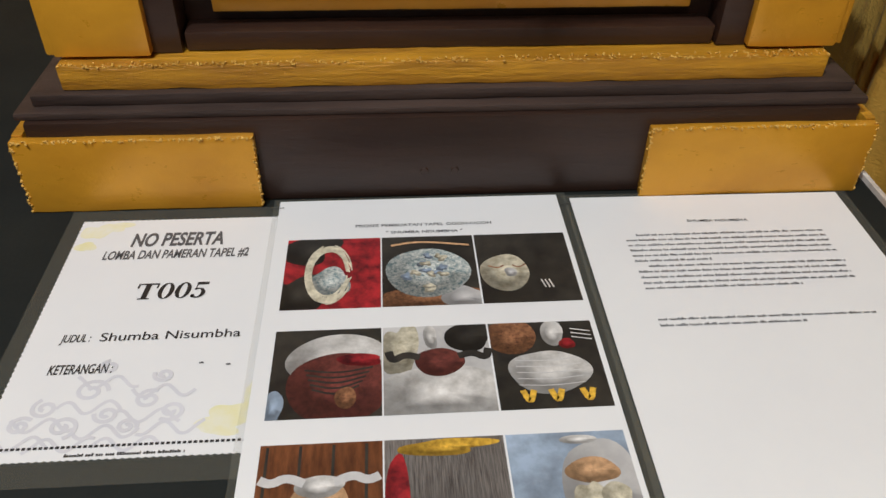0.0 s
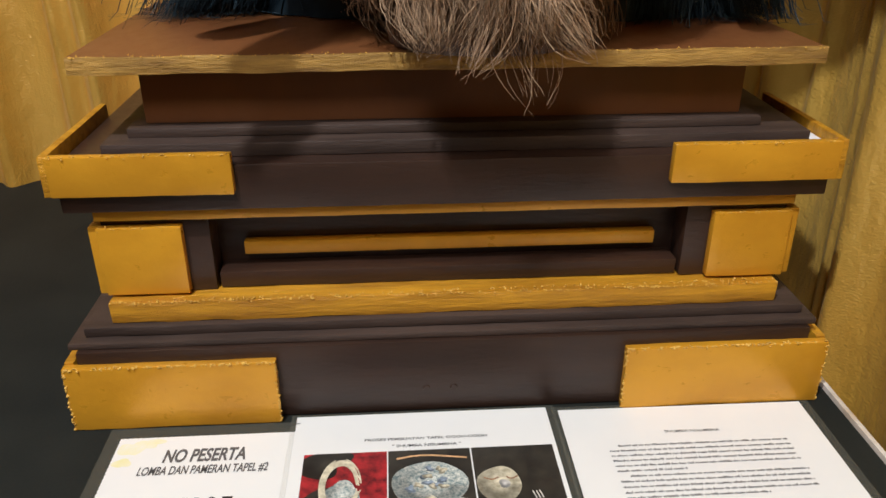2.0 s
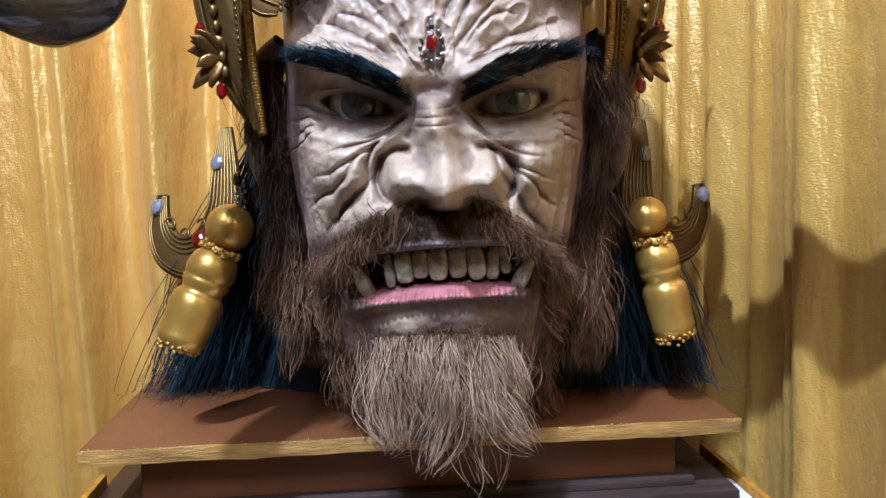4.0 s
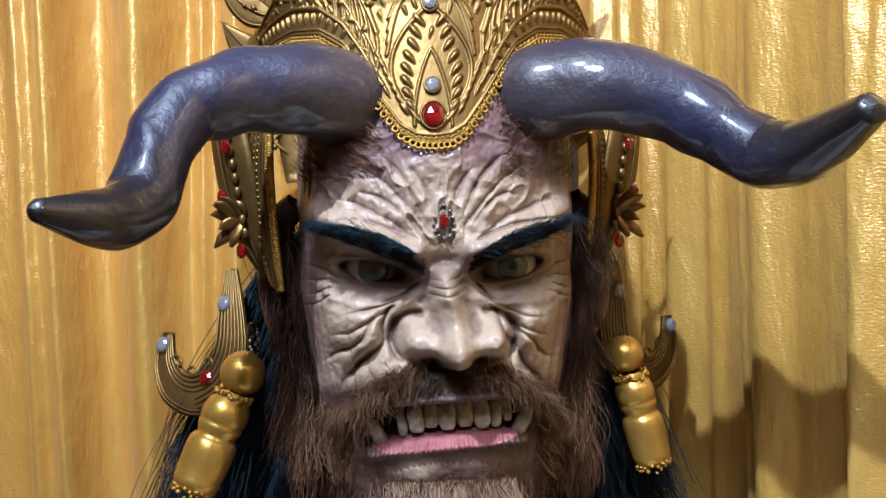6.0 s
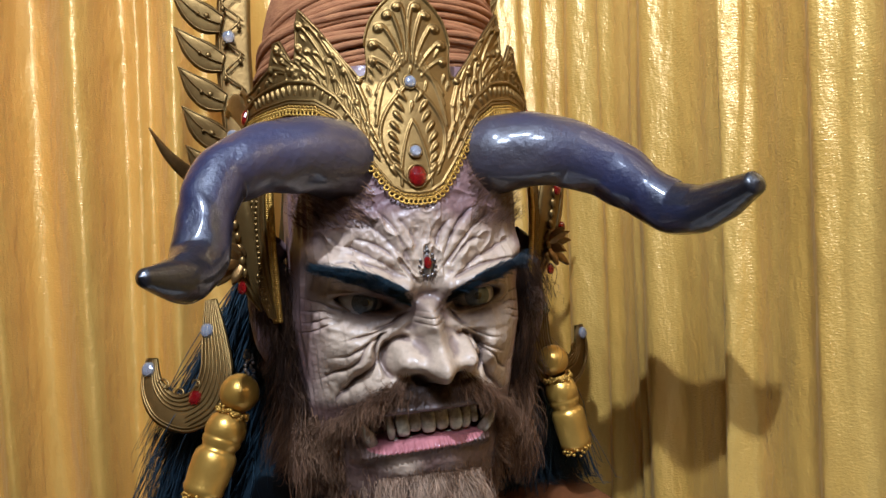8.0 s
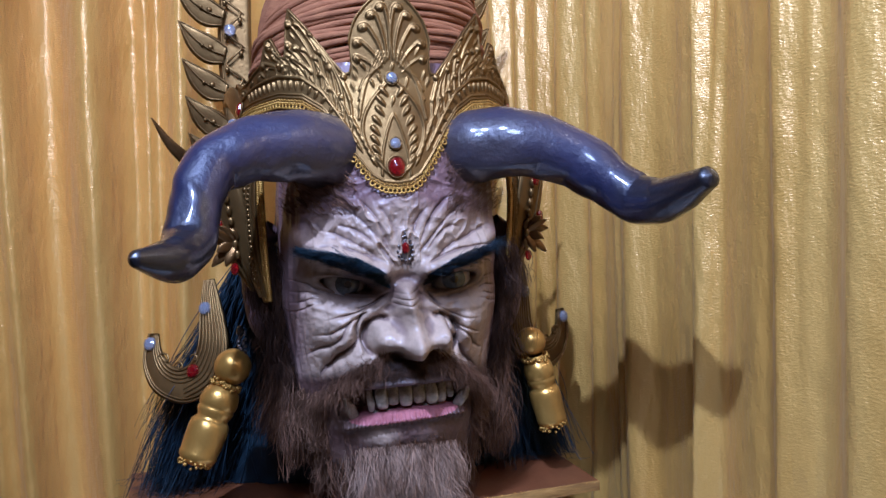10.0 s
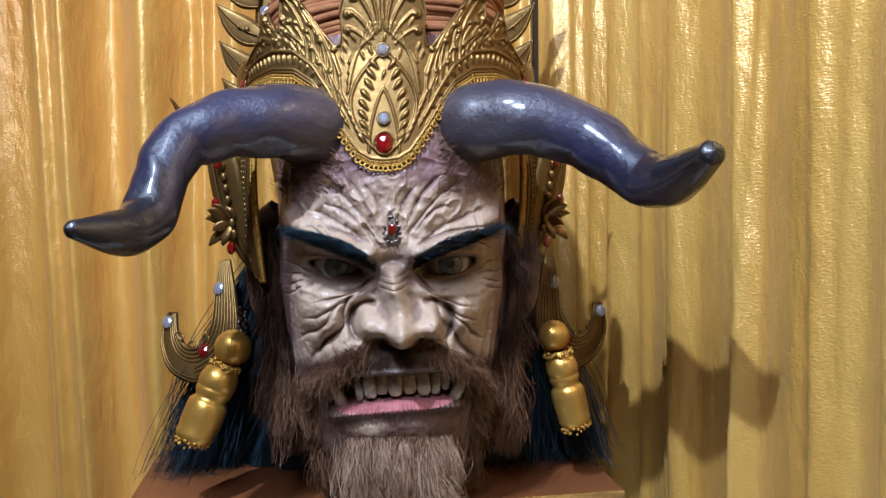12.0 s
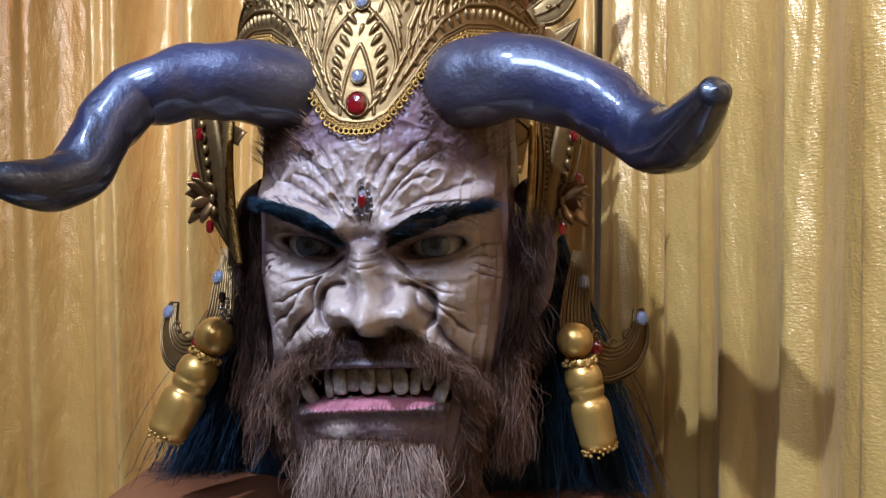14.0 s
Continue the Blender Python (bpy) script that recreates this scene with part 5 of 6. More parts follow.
# ear ornaments
for s in (-1, 1):
    dy = 0.0 if s < 0 else 0.035
    ear = thing("ear_ornament", "layered gilt ear plate with braid, red gems and bronze leaves", "ornament", tuple(place((0.15 * s, 0.03 + dy, 0.55))), "ear ornaments")
    front = [(0.146 * s, 0.006 + dy, 0.705), (0.152 * s, 0.008 + dy, 0.655), (0.150 * s, 0.010 + dy, 0.605), (0.138 * s, 0.006 + dy, 0.548)]
    half = [0.014, 0.026, 0.026, 0.007]
    across, outward = np.array((0.48 * s, 0.88, 0)), np.array((0.88 * s, -0.48, 0))
    Heap().add(plate(front, half, outward)).make("front_plate", GILT, ear)
    along = lambda k: np.array([np.interp(k, [0, 0.33, 0.66, 1], [q[i] for q in front]) for i in range(3)])
    wide = lambda k: np.interp(k, [0, 0.33, 0.66, 1], half)
    trim = Heap()
    for k in np.linspace(0.02, 0.98, 70):
        trim.add(blob(along(k) - across * wide(k) * 0.96 + outward * 0.001, np.eye(3), (0.0030, 0.0030, 0.0017), 2, 8, 5))
        trim.add(blob(along(k) - across * (wide(k) * 0.96 - 0.005) + outward * 0.002, np.eye(3), (0.0018, 0.0018, 0.0014), 2, 8, 5))
    tagged(trim.make("braid_trim", BRAID, ear), kind="stuff")
    ridges = Heap()
    for off in (-0.55, -0.15, 0.25, 0.62, 0.93):
        ridges.add(wire([along(k) + across * wide(k) * off + outward * 0.0034 for k in np.linspace(0.03, 0.97, 9)], 0.0014))
    for k in np.linspace(0.12, 0.9, 22):
        ridges.add(blob(along(k) + across * wide(k) * 0.05 + outward * 0.0030, np.eye(3), (0.0024, 0.0024, 0.0024), 2, 8, 5))
        ridges.add(blob(along(k) + across * wide(k) * 0.44 + outward * 0.0030, np.eye(3), (0.0019, 0.0019, 0.0026), 2, 8, 5))
    ridges.make("plate_relief", GILT, ear)
    wing2 = [(0.150 * s, 0.025 + dy, 0.560), (0.166 * s, 0.022 + dy, 0.600), (0.176 * s, 0.020 + dy, 0.650), (0.184 * s, 0.022 + dy, 0.705), (0.182 * s, 0.03 + dy, 0.73)]
    Heap().add(plate(wing2, [0.006, 0.017, 0.021, 0.018, 0.004], (0.5 * s, -1, 0))).make("wing_plate", GILT, ear)
    w2 = Heap()
    for off in (-0.014, -0.006, 0.002, 0.010):
        w2.add(wire([(q[0] + s * off * (0.3, 0.8, 1, 0.9, 0.3)[i], q[1] - 0.004, q[2]) for i, q in enumerate(wing2)], 0.0013))
    for k in range(9):
        w2.add(blob((s * (0.168 + 0.0018 * k), 0.014 + dy, 0.60 + 0.012 * k), np.eye(3), (0.0035, 0.0025, 0.0050), 2, 8, 6))
    w2.make("wing_relief", GILT, ear)
    for z, x in ((0.675, 0.182), (0.632, 0.186), (0.585, 0.171)):
        gem("gem", (s * x, 0.012 + dy, z), (0.4 * s, -1, 0), (0.0048, 0.0068), RED_GEM, ear, "red glass gem")
    for k in range(11):
        a = radians(-70 + 26 * k)
        c = np.array((0.170 * s, 0.018 + dy, 0.612))
        w = np.array((s * abs(math.cos(a)) * 0.9 + 0.15 * s, -0.45 + 0.3 * math.sin(2.1 * k), math.sin(a)))
        w = unit(w)
        ln = 0.026 + 0.008 * math.sin(1.7 * k)
        Heap().add(plate([c, c + 0.35 * ln * w, c + 0.75 * ln * w + (0, 0.002, 0), c + ln * w + (0, 0.005, -0.002)], [0.002, 0.0062, 0.0052, 0.0006], (0.3 * s + 0.3 * math.sin(k), -1, 0.4 * math.cos(k)), dish=0.002)).make("bronze_leaf", GILT_DEEP, ear)

# crescent plates under the ears
for s in (-1, 1):
    cres = thing("crescent_ornament", "crescent gilt plate with wavy relief and three gems", "ornament", tuple(place((0.24 * s, 0.12, 0.43))), "crescent plates")

    def on_plate(x, z, lift=0.0):
        if s < 0:
            return (-x, 0.137 + 0.499 * (x - 0.213) + 0.415 * (z - 0.529) - lift, z)
        return (x - 0.017, 0.142 + 0.62 * (x - 0.213) + 0.15 * (z - 0.529) - lift, z)

    mid = [(0.276, 0.498), (0.279, 0.470), (0.266, 0.446), (0.240, 0.438), (0.214, 0.452), (0.203, 0.485), (0.206, 0.525), (0.208, 0.562)]
    wid = [0.0065, 0.0140, 0.0190, 0.0215, 0.0235, 0.0200, 0.0150, 0.0070]
    face = np.cross(np.subtract(on_plate(0.26, 0.47), on_plate(0.22, 0.47)), np.subtract(on_plate(0.22, 0.53), on_plate(0.22, 0.47)))
    face = face if face[1] < 0 else -face
    Heap().add(plate([on_plate(*p) for p in mid], wid, face, dish=0.002, nu=11)).make("plate", GILT, cres)
    h = Heap()
    m = np.array(mid)
    t = np.gradient(m, axis=0)
    t /= np.linalg.norm(t, axis=1)[:, None]
    nrm = np.stack([-t[:, 1], t[:, 0]], 1)
    for k in (-0.84, -0.62, -0.40, -0.18, 0.04, 0.26, 0.48, 0.70, 0.86):
        i0 = 0 if abs(k) > 0.6 or k < 0 else 3
        h.add(wire([on_plate(*(m[i] + nrm[i] * wid[i] * k), 0.0032) for i in range(i0, len(m))], 0.0012, per=6))
    for cx, cz, r in ((0.262, 0.470, 0.008), (0.244, 0.462, 0.006), (0.226, 0.472, 0.005)):
        h.add(wire([on_plate(cx + r * (1 - k / 16) * math.cos(0.5 * k), cz + r * (1 - k / 16) * math.sin(0.5 * k), 0.0036) for k in range(14)], 0.0013, per=3))
    h.make("wave_relief", GILT, cres)
    for (x, z), mt, nm in (((0.280, 0.487), CLEAR_GEM, "clear"), ((0.213, 0.529), CLEAR_GEM, "clear"), ((0.228, 0.458), RED_GEM, "red")):
        gem("gem", on_plate(x, z, 0.005), face, (0.0078, 0.0085), mt, cres, nm + " glass gem")


def lathe(profile, a, b, sides=28):
    a, b = np.array(a, float), np.array(b, float)
    ax = unit(b - a)
    s = unit(np.cross(ax, (0.2, 1, 0.1)))
    t = np.cross(ax, s)
    ang = np.linspace(0, 2 * np.pi, sides, endpoint=False)
    v = np.concatenate([[a + ax * d + r * (math.cos(k) * s + math.sin(k) * t) for k in ang] for d, r in profile])
    return v, grid_faces(sides, len(profile), wrap=True)


for s, top, end in ((-1, (-0.179, 0.044, 0.473), (-0.222, 0.022, 0.374)), (1, (0.185, 0.084, 0.472), (0.211, 0.078, 0.364))):
    drop_ear = thing("drop_earring", "turned gilt wooden drop earring with gold frill", "earring", tuple(place(end)), "drop earrings")
    ln = float(np.linalg.norm(np.subtract(end, top)))
    R_B = 0.0205 if s < 0 else 0.0185
    ball = [(-R_B * math.cos(k), R_B * math.sin(k)) for k in np.linspace(0.02, math.pi * 0.86, 18)]
    Heap().add(lathe(ball, top, end)).make("ball", GILT_WOOD, drop_ear)
    body = [(0.019, 0.011), (0.024, 0.014), (0.028, 0.0185), (0.034, 0.0205), (0.040, 0.0213), (0.046, 0.0203), (0.0475, 0.0192), (0.049, 0.0203), (0.053, 0.0197), (0.057, 0.0178), (0.0595, 0.0172),
            (0.062, 0.0196), (0.065, 0.0215), (0.072, 0.0222), (0.085, 0.0218), (ln - 0.012, 0.0205), (ln - 0.010, 0.0212), (ln - 0.006, 0.0198), (ln, 0.0150), (ln + 0.002, 0.006), (ln + 0.0022, 0.0005)]
    Heap().add(lathe([(d, r * R_B / 0.0205) for d, r in body], top, end, 32)).make("body", GILT_WOOD, drop_ear)
    frill = Heap()
    axd = unit(np.subtract(end, top))
    s1 = unit(np.cross(axd, (0.2, 1, 0.1)))
    t1 = np.cross(axd, s1)
    rr = np.random.default_rng(33)
    for d, r, n in ((0.0215, 0.0165, 46), (ln - 0.001, 0.0165, 40)):
        for k in range(n):
            a = 2 * math.pi * k / n
            p = np.array(top) + axd * (d + rr.normal(0, 0.0022)) + (r + rr.normal(0, 0.0008)) * (math.cos(a) * s1 + math.sin(a) * t1)
            frill.add(blob(p, np.eye(3), tuple(rr.uniform(0.0013, 0.0027, 3)), 2, 7, 5))
    tagged(frill.make("gold_frill", BRAID, drop_ear, "crumpled gold braid frill"), kind="stuff")
stud = thing("ear_stud", "black stone ear stud in a silver drop setting", "earring", tuple(place((-0.170, 0.045, 0.50))))
h = Heap()
for k in range(18):
    h.add(blob((-0.168 + 0.004 * math.sin(k * 2.4), 0.042, 0.514 - 0.0017 * k), np.eye(3), (0.002, 0.002, 0.002), 2, 7, 5))
h.make("drop_setting", SILVER, stud)
gem("stone", (-0.169, 0.0375, 0.514), (-0.5, -1, 0), (0.0045, 0.006), BLACK_GEM, stud, "black stone")
# ---- papers on the table ----
PLASTIC = bpy.data.materials.new("clear_laminate")
PLASTIC.use_nodes = True
_b = PLASTIC.node_tree.nodes["Principled BSDF"]
_b.inputs["Base Color"].default_value = (0.45, 0.43, 0.34, 1)
_b.inputs["Roughness"].default_value = 0.12
_b.inputs["Alpha"].default_value = 0.06
GREY_INK, YELLOW_WASH = material("pale_grey_print", (0.735, 0.73, 0.755), 0.5), material("pale_yellow_print", (0.78, 0.74, 0.42), 0.5, 0, (0.8, 0.79, 0.68), 60)
SOFT_INK = material("soft_grey_print", (0.12, 0.12, 0.125), 0.5)
TEXT_GREY = material("dark_grey_ink", (0.10, 0.10, 0.105), 0.5)


def sheet(x0, x1, y0, y1, z, teeth=0.0, turn=0.0, curl=0.0):
    """A thin sheet; teeth: the depth of its perforated edge."""
    bm = bmesh.new()
    pts = []
    corners = [(x0, y0), (x1, y0), (x1, y1), (x0, y1)]
    for (ax, ay), (bx, by) in zip(corners, corners[1:] + corners[:1]):
        n = max(1, int(math.hypot(bx - ax, by - ay) / 0.004)) if teeth else 1
        for k in range(n * 2 if teeth else 1):
            u = k / (n * 2 if teeth else 1)
            inn = teeth if k % 2 else 0.0
            nx, ny = -(by - ay), bx - ax
            ln = math.hypot(nx, ny)
            pts.append((ax + (bx - ax) * u + nx / ln * inn, ay + (by - ay) * u + ny / ln * inn))
    face = bm.faces.new([bm.verts.new((px, py, z)) for px, py in pts])
    r = bmesh.ops.extrude_face_region(bm, geom=[face])
    bmesh.ops.translate(bm, vec=(0, 0, 0.0003), verts=[e for e in r["geom"] if isinstance(e, bmesh.types.BMVert)])
    if turn:
        bmesh.ops.rotate(bm, cent=((x0 + x1) / 2, (y0 + y1) / 2, z), matrix=Matrix.Rotation(radians(turn), 3, "Z"), verts=bm.verts)
    return bm


def print_text(parent, words, x, y, z, width, height, mat, bold=0.0, slant=0.0, turn=0.0):
    """Printed words, fitted to their width and height of capitals, as a flat mesh."""
    curve = bpy.data.curves.new("words", "FONT")
    curve.body, curve.size, curve.shear, curve.offset = words, 1.0, slant, bold
    ob = bpy.data.objects.new("words", curve)
    scene.collection.objects.link(ob)
    bpy.context.view_layer.update()
    me = bpy.data.meshes.new_from_object(ob.evaluated_get(bpy.context.evaluated_depsgraph_get()))
    bpy.data.objects.remove(ob)
    me.name = "printed_line"
    co = np.empty(len(me.vertices) * 3)
    me.vertices.foreach_get("co", co)
    co = co.reshape(-1, 3)
    lo, hi = co.min(0), co.max(0)
    cap = 0.73
    out = np.zeros_like(co)
    out[:, 0] = (co[:, 0] - lo[0]) / (hi[0] - lo[0]) * width
    out[:, 1] = co[:, 1] / cap * height
    c, s = math.cos(radians(turn)), math.sin(radians(turn))
    co2 = np.stack([x + c * out[:, 0] - s * out[:, 1], y + s * out[:, 0] + c * out[:, 1], np.full(len(out), z)], 1)
    me.vertices.foreach_set("co", co2.ravel())
    me.materials.clear()
    me.materials.append(mat)
    res = new("printed_line", me)
    res.parent = parent
    res.matrix_parent_inverse = parent.matrix_basis.inverted()
    return res


def bars(parent, rows, z, mat, name="text_line"):
    """Unreadable lines of print: rows of letter-sized marks. rows: x, y, width, height."""
    rb = random.Random(7)
    for x, y, w, h in rows:
        bm = bmesh.new()
        u = x
        while u < x + w - 0.001:
            for _ in range(rb.randint(3, 10)):
                if u > x + w - 0.001:
                    break
                ln, top = rb.uniform(0.0006, 0.0012), y + h * rb.choice((0.7, 0.7, 0.7, 1.0))
                bm.faces.new([bm.verts.new(p) for p in ((u, y, z), (u + ln, y, z), (u + ln, top, z), (u, top, z))])
                u += ln + 0.00035
            u += 0.0011
        part(name, bm, mat, parent, smooth=False)


def disc(cx, cy, rx, ry, z, wobble=0.0, seed=0, n=40, turn=0.0):
    bm = bmesh.new()
    rw = random.Random(seed)
    ph = [rw.uniform(0, 6.28) for _ in range(4)]
    ring = []
    for k in range(n):
        a = 2 * math.pi * k / n
        r = 1 + wobble * sum(math.sin((j + 2) * a + ph[j]) / (j + 1) for j in range(4))
        px, py = rx * r * math.cos(a), ry * r * math.sin(a)
        c, s = math.cos(radians(turn)), math.sin(radians(turn))
        ring.append(bm.verts.new((cx + c * px - s * py, cy + s * px + c * py, z)))
    bm.faces.new(ring)
    return bm


def line(pts, w, z):
    """A flat drawn stroke, rounded at its bends."""
    bm = bmesh.new()
    p = np.array(pts, float)
    for _ in range(2 if len(p) > 2 else 0):
        p = np.concatenate([p[:1], np.stack([0.75 * p[:-1] + 0.25 * p[1:], 0.25 * p[:-1] + 0.75 * p[1:]], 1).reshape(-1, 2), p[-1:]])
    t = np.gradient(p, axis=0)
    t /= np.linalg.norm(t, axis=1)[:, None] + 1e-9
    n = np.stack([-t[:, 1], t[:, 0]], 1) * w / 2
    a = [bm.verts.new((*q, z)) for q in p + n]
    b = [bm.verts.new((*q, z)) for q in p - n]
    for k in range(len(p) - 1):
        bm.faces.new((a[k], a[k + 1], b[k + 1], b[k]))
    return bm


Z2 = 0.0016
# entry card
card = thing("entry_card", "laminated white entry card with bold black print and yellow splashes", "card", (-0.17, 0.48, 0.0))
part("laminate", sheet(-0.256, -0.088, 0.358, 0.5985, 0.0006), PLASTIC, card, "clear plastic pouch")
part("page", sheet(-0.2455, -0.097, 0.3735, 0.586, 0.0009, 0.0009), PAPER, card, "white page with perforated edge")
ZC = 0.00128
for cx, cy, rx, ry, sd in ((-0.232, 0.573, 0.010, 0.009, 1), (-0.219, 0.578, 0.010, 0.005, 2), (-0.236, 0.556, 0.006, 0.006, 3), (-0.112, 0.400, 0.012, 0.010, 4), (-0.121, 0.393, 0.013, 0.006, 5), (-0.105, 0.412, 0.004, 0.012, 6)):
    part("yellow_splash", disc(cx, cy, rx, ry, ZC + 0.00001 * sd, 0.22, sd), YELLOW_WASH, card)
for k, (cx, cy, r) in enumerate(((-0.196, 0.4215, 0.010), (-0.162, 0.414, 0.008), (-0.218, 0.410, 0.008), (-0.183, 0.404, 0.007), (-0.148, 0.405, 0.008), (-0.205, 0.396, 0.009), (-0.170, 0.395, 0.006), (-0.228, 0.398, 0.007), (-0.190, 0.440, 0.006), (-0.157, 0.432, 0.006))):
    pts = [(cx + r * (1 - 0.05 * j) * math.cos(0.55 * j + k), cy + 0.9 * r * (1 - 0.05 * j) * math.sin(0.55 * j + k)) for j in range(17)]
    part("faint_drawing", line(pts, 0.0026, ZC + 0.00001 * (2 * k + 8)), GREY_INK, card, smooth=False)
    pts = [(cx + (j - 4) * 0.004, cy - 0.012 + 0.005 * math.sin(j * 1.1 + k)) for j in range(10)]
    part("faint_drawing", line(pts, 0.0022, ZC + 0.00001 * (2 * k + 9)), GREY_INK, card, smooth=False)
print_text(card, "NO PESERTA", -0.205, 0.5545, Z2, 0.0640, 0.0150, TEXT_GREY, 0.028, 0.12)
print_text(card, "LOMBA DAN PAMERAN TAPEL #2", -0.221, 0.5405, Z2, 0.0990, 0.0095, TEXT_GREY, 0.020, 0.12)


def serif_glyph(kind, x, y, w, h):
    """One bold seriffed character as a flat mesh."""
    bm = bmesh.new()
    lean = 0.10

    def quad(u0, u1, v0, v1):
        bm.faces.new([bm.verts.new((x + u * w + lean * v * h, y + v * h, Z2)) for u, v in ((u0, v0), (u1, v0), (u1, v1), (u0, v1))])

    def arc(cu, cv, ru, rv, iu, iv, a0, a1):
        ring = [(radians(a0 + (a1 - a0) * k / 28)) for k in range(29)]
        o = [bm.verts.new((x + (cu + ru * math.cos(a)) * w + lean * (cv + rv * math.sin(a)) * h, y + (cv + rv * math.sin(a)) * h, Z2)) for a in ring]
        i = [bm.verts.new((x + (cu + iu * math.cos(a)) * w + lean * (cv + iv * math.sin(a)) * h, y + (cv + iv * math.sin(a)) * h, Z2)) for a in ring]
        for k in range(28):
            bm.faces.new((o[k], o[k + 1], i[k + 1], i[k]))

    if kind == "T":
        quad(0.0, 1.0, 0.91, 1.0)
        quad(0.0, 0.08, 0.68, 0.91)
        quad(0.92, 1.0, 0.68, 0.91)
        quad(0.37, 0.63, 0.07, 0.91)
        quad(0.22, 0.78, 0.0, 0.07)
    elif kind == "0":
        arc(0.5, 0.5, 0.5, 0.51, 0.21, 0.45, 0, 360)
    else:
        quad(0.18, 0.98, 0.83, 1.0)
        quad(0.18, 0.27, 0.50, 0.83)
        arc(0.42, 0.31, 0.52, 0.32, 0.22, 0.24, -150, 130)
        arc(0.14, 0.13, 0.14, 0.10, 0.001, 0.001, 0, 360)
    part("printed_line", bm, INK, card, smooth=False)


for kind, x, w in (("T", -0.191, 0.0135), ("0", -0.1765, 0.0100), ("0", -0.1655, 0.0100), ("5", -0.1545, 0.0095)):
    serif_glyph(kind, x, 0.4985, w, 0.0155)
print_text(card, "JUDUL :", -0.2255, 0.4615, Z2, 0.0180, 0.0068, INK, 0.012, 0.1)
print_text(card, "Shumba Nisumbha", -0.2020, 0.4615, Z2, 0.0850, 0.0074, INK, 0.004)
print_text(card, "KETERANGAN :", -0.2250, 0.4352, Z2, 0.0370, 0.0078, INK, 0.014, 0.1)
bm = bmesh.new()
for k in range(45):
    u = -0.2330 + 0.0029 * k
    bm.faces.new([bm.verts.new(p) for p in ((u, 0.3815, Z2), (u + 0.0019, 0.3815, Z2), (u + 0.0019, 0.3832, Z2), (u, 0.3832, Z2))])
part("dotted_rule", bm, INK, card, smooth=False)
bars(card, [(-0.198, 0.3758, 0.064, 0.0020)], Z2, INK)
for x, y in ((-0.137, 0.4405), (-0.121, 0.4385)):
    part("pin_mark", disc(x, y, 0.0013, 0.0009, Z2, 0.2, 3, 12), TEXT_GREY, card)

# process sheet with photographs
proc = thing("photo_sheet", "laminated white sheet with printed photographs of the making", "paper", (0.0, 0.45, 0.0))
part("laminate", sheet(-0.1095, 0.1120, 0.296, 0.6055, 0.0018), PLASTIC, proc, "clear plastic pouch")
part("page", sheet(-0.105, 0.105, 0.302, 0.6025, 0.0021), PAPER, proc, "white page")
ZP = 0.0027
print_text(proc, "PROSES PEMBUATAN TAPEL OGOH-OGOH", -0.0480, 0.5675, ZP, 0.0990, 0.0033, INK, 0.009)
print_text(proc, '" SHUMBA NISUMBHA "', -0.0260, 0.5590, ZP, 0.0550, 0.0033, INK, 0.009)


def flat(name, colour, colour2=None, scale=60, stretch=(1, 1, 1)):
    """Photo print: mottled ink times the printed tone of each form."""
    m = material(name, tuple(min(1, 1.25 * c) for c in colour), 0.4, 0, colour2, scale * 1.5, stretch)
    nt = m.node_tree
    bsdf = nt.nodes["Principled BSDF"]
    src = bsdf.inputs["Base Color"].links[0].from_socket
    tone = nt.nodes.new("ShaderNodeAttribute")
    tone.attribute_name = "tone"
    hsv = nt.nodes.new("ShaderNodeHueSaturation")
    nt.links.new(tone.outputs["Fac"], hsv.inputs["Value"])
    nt.links.new(src, hsv.inputs["Color"])
    nt.links.new(hsv.outputs[0], bsdf.inputs["Base Color"])
    return m


def toned(ob, values):
    layer = ob.data.attributes.new("tone", "FLOAT", "POINT")
    layer.data.foreach_set("value", np.resize(np.array(values, np.float32), len(ob.data.vertices)))
    return ob


def domed(bm):
    """Splits a flat disc into rings round its middle, for a printed tone that falls off to its rim."""
    ring = [v for v in bm.verts]
    mid = sum((v.co for v in ring), Vector()) / len(ring)
    for f in bm.faces[:]:
        bm.faces.remove(f)
    inner = [bm.verts.new(mid + (v.co - mid) * 0.62) for v in ring]
    heart = bm.verts.new(mid)
    n = len(ring)
    for k in range(n):
        bm.faces.new((ring[k], ring[(k + 1) % n], inner[(k + 1) % n], inner[k]))
        bm.faces.new((inner[k], inner[(k + 1) % n], heart))
    return [0.72] * n + [0.98] * n + [1.05]


P_DARK, P_RED, P_CREAM, P_NEWS = flat("photo_dark", (0.02, 0.018, 0.016), (0.05, 0.045, 0.035), 45), flat("photo_red", (0.42, 0.025, 0.03), (0.10, 0.01, 0.015), 70), flat("photo_cream", (0.62, 0.57, 0.43), (0.40, 0.36, 0.25), 120), flat("photo_newsprint", (0.66, 0.66, 0.60), (0.13, 0.24, 0.26), 330)
P_WHITE, P_MAROON, P_GREY, P_BRONZE = flat("photo_white", (0.68, 0.66, 0.62), (0.50, 0.48, 0.44), 60), flat("photo_maroon", (0.17, 0.045, 0.035), (0.10, 0.028, 0.022), 160), flat("photo_grey", (0.42, 0.41, 0.40), (0.62, 0.61, 0.58), 70), flat("photo_bronze", (0.32, 0.15, 0.07), (0.14, 0.055, 0.03), 220)
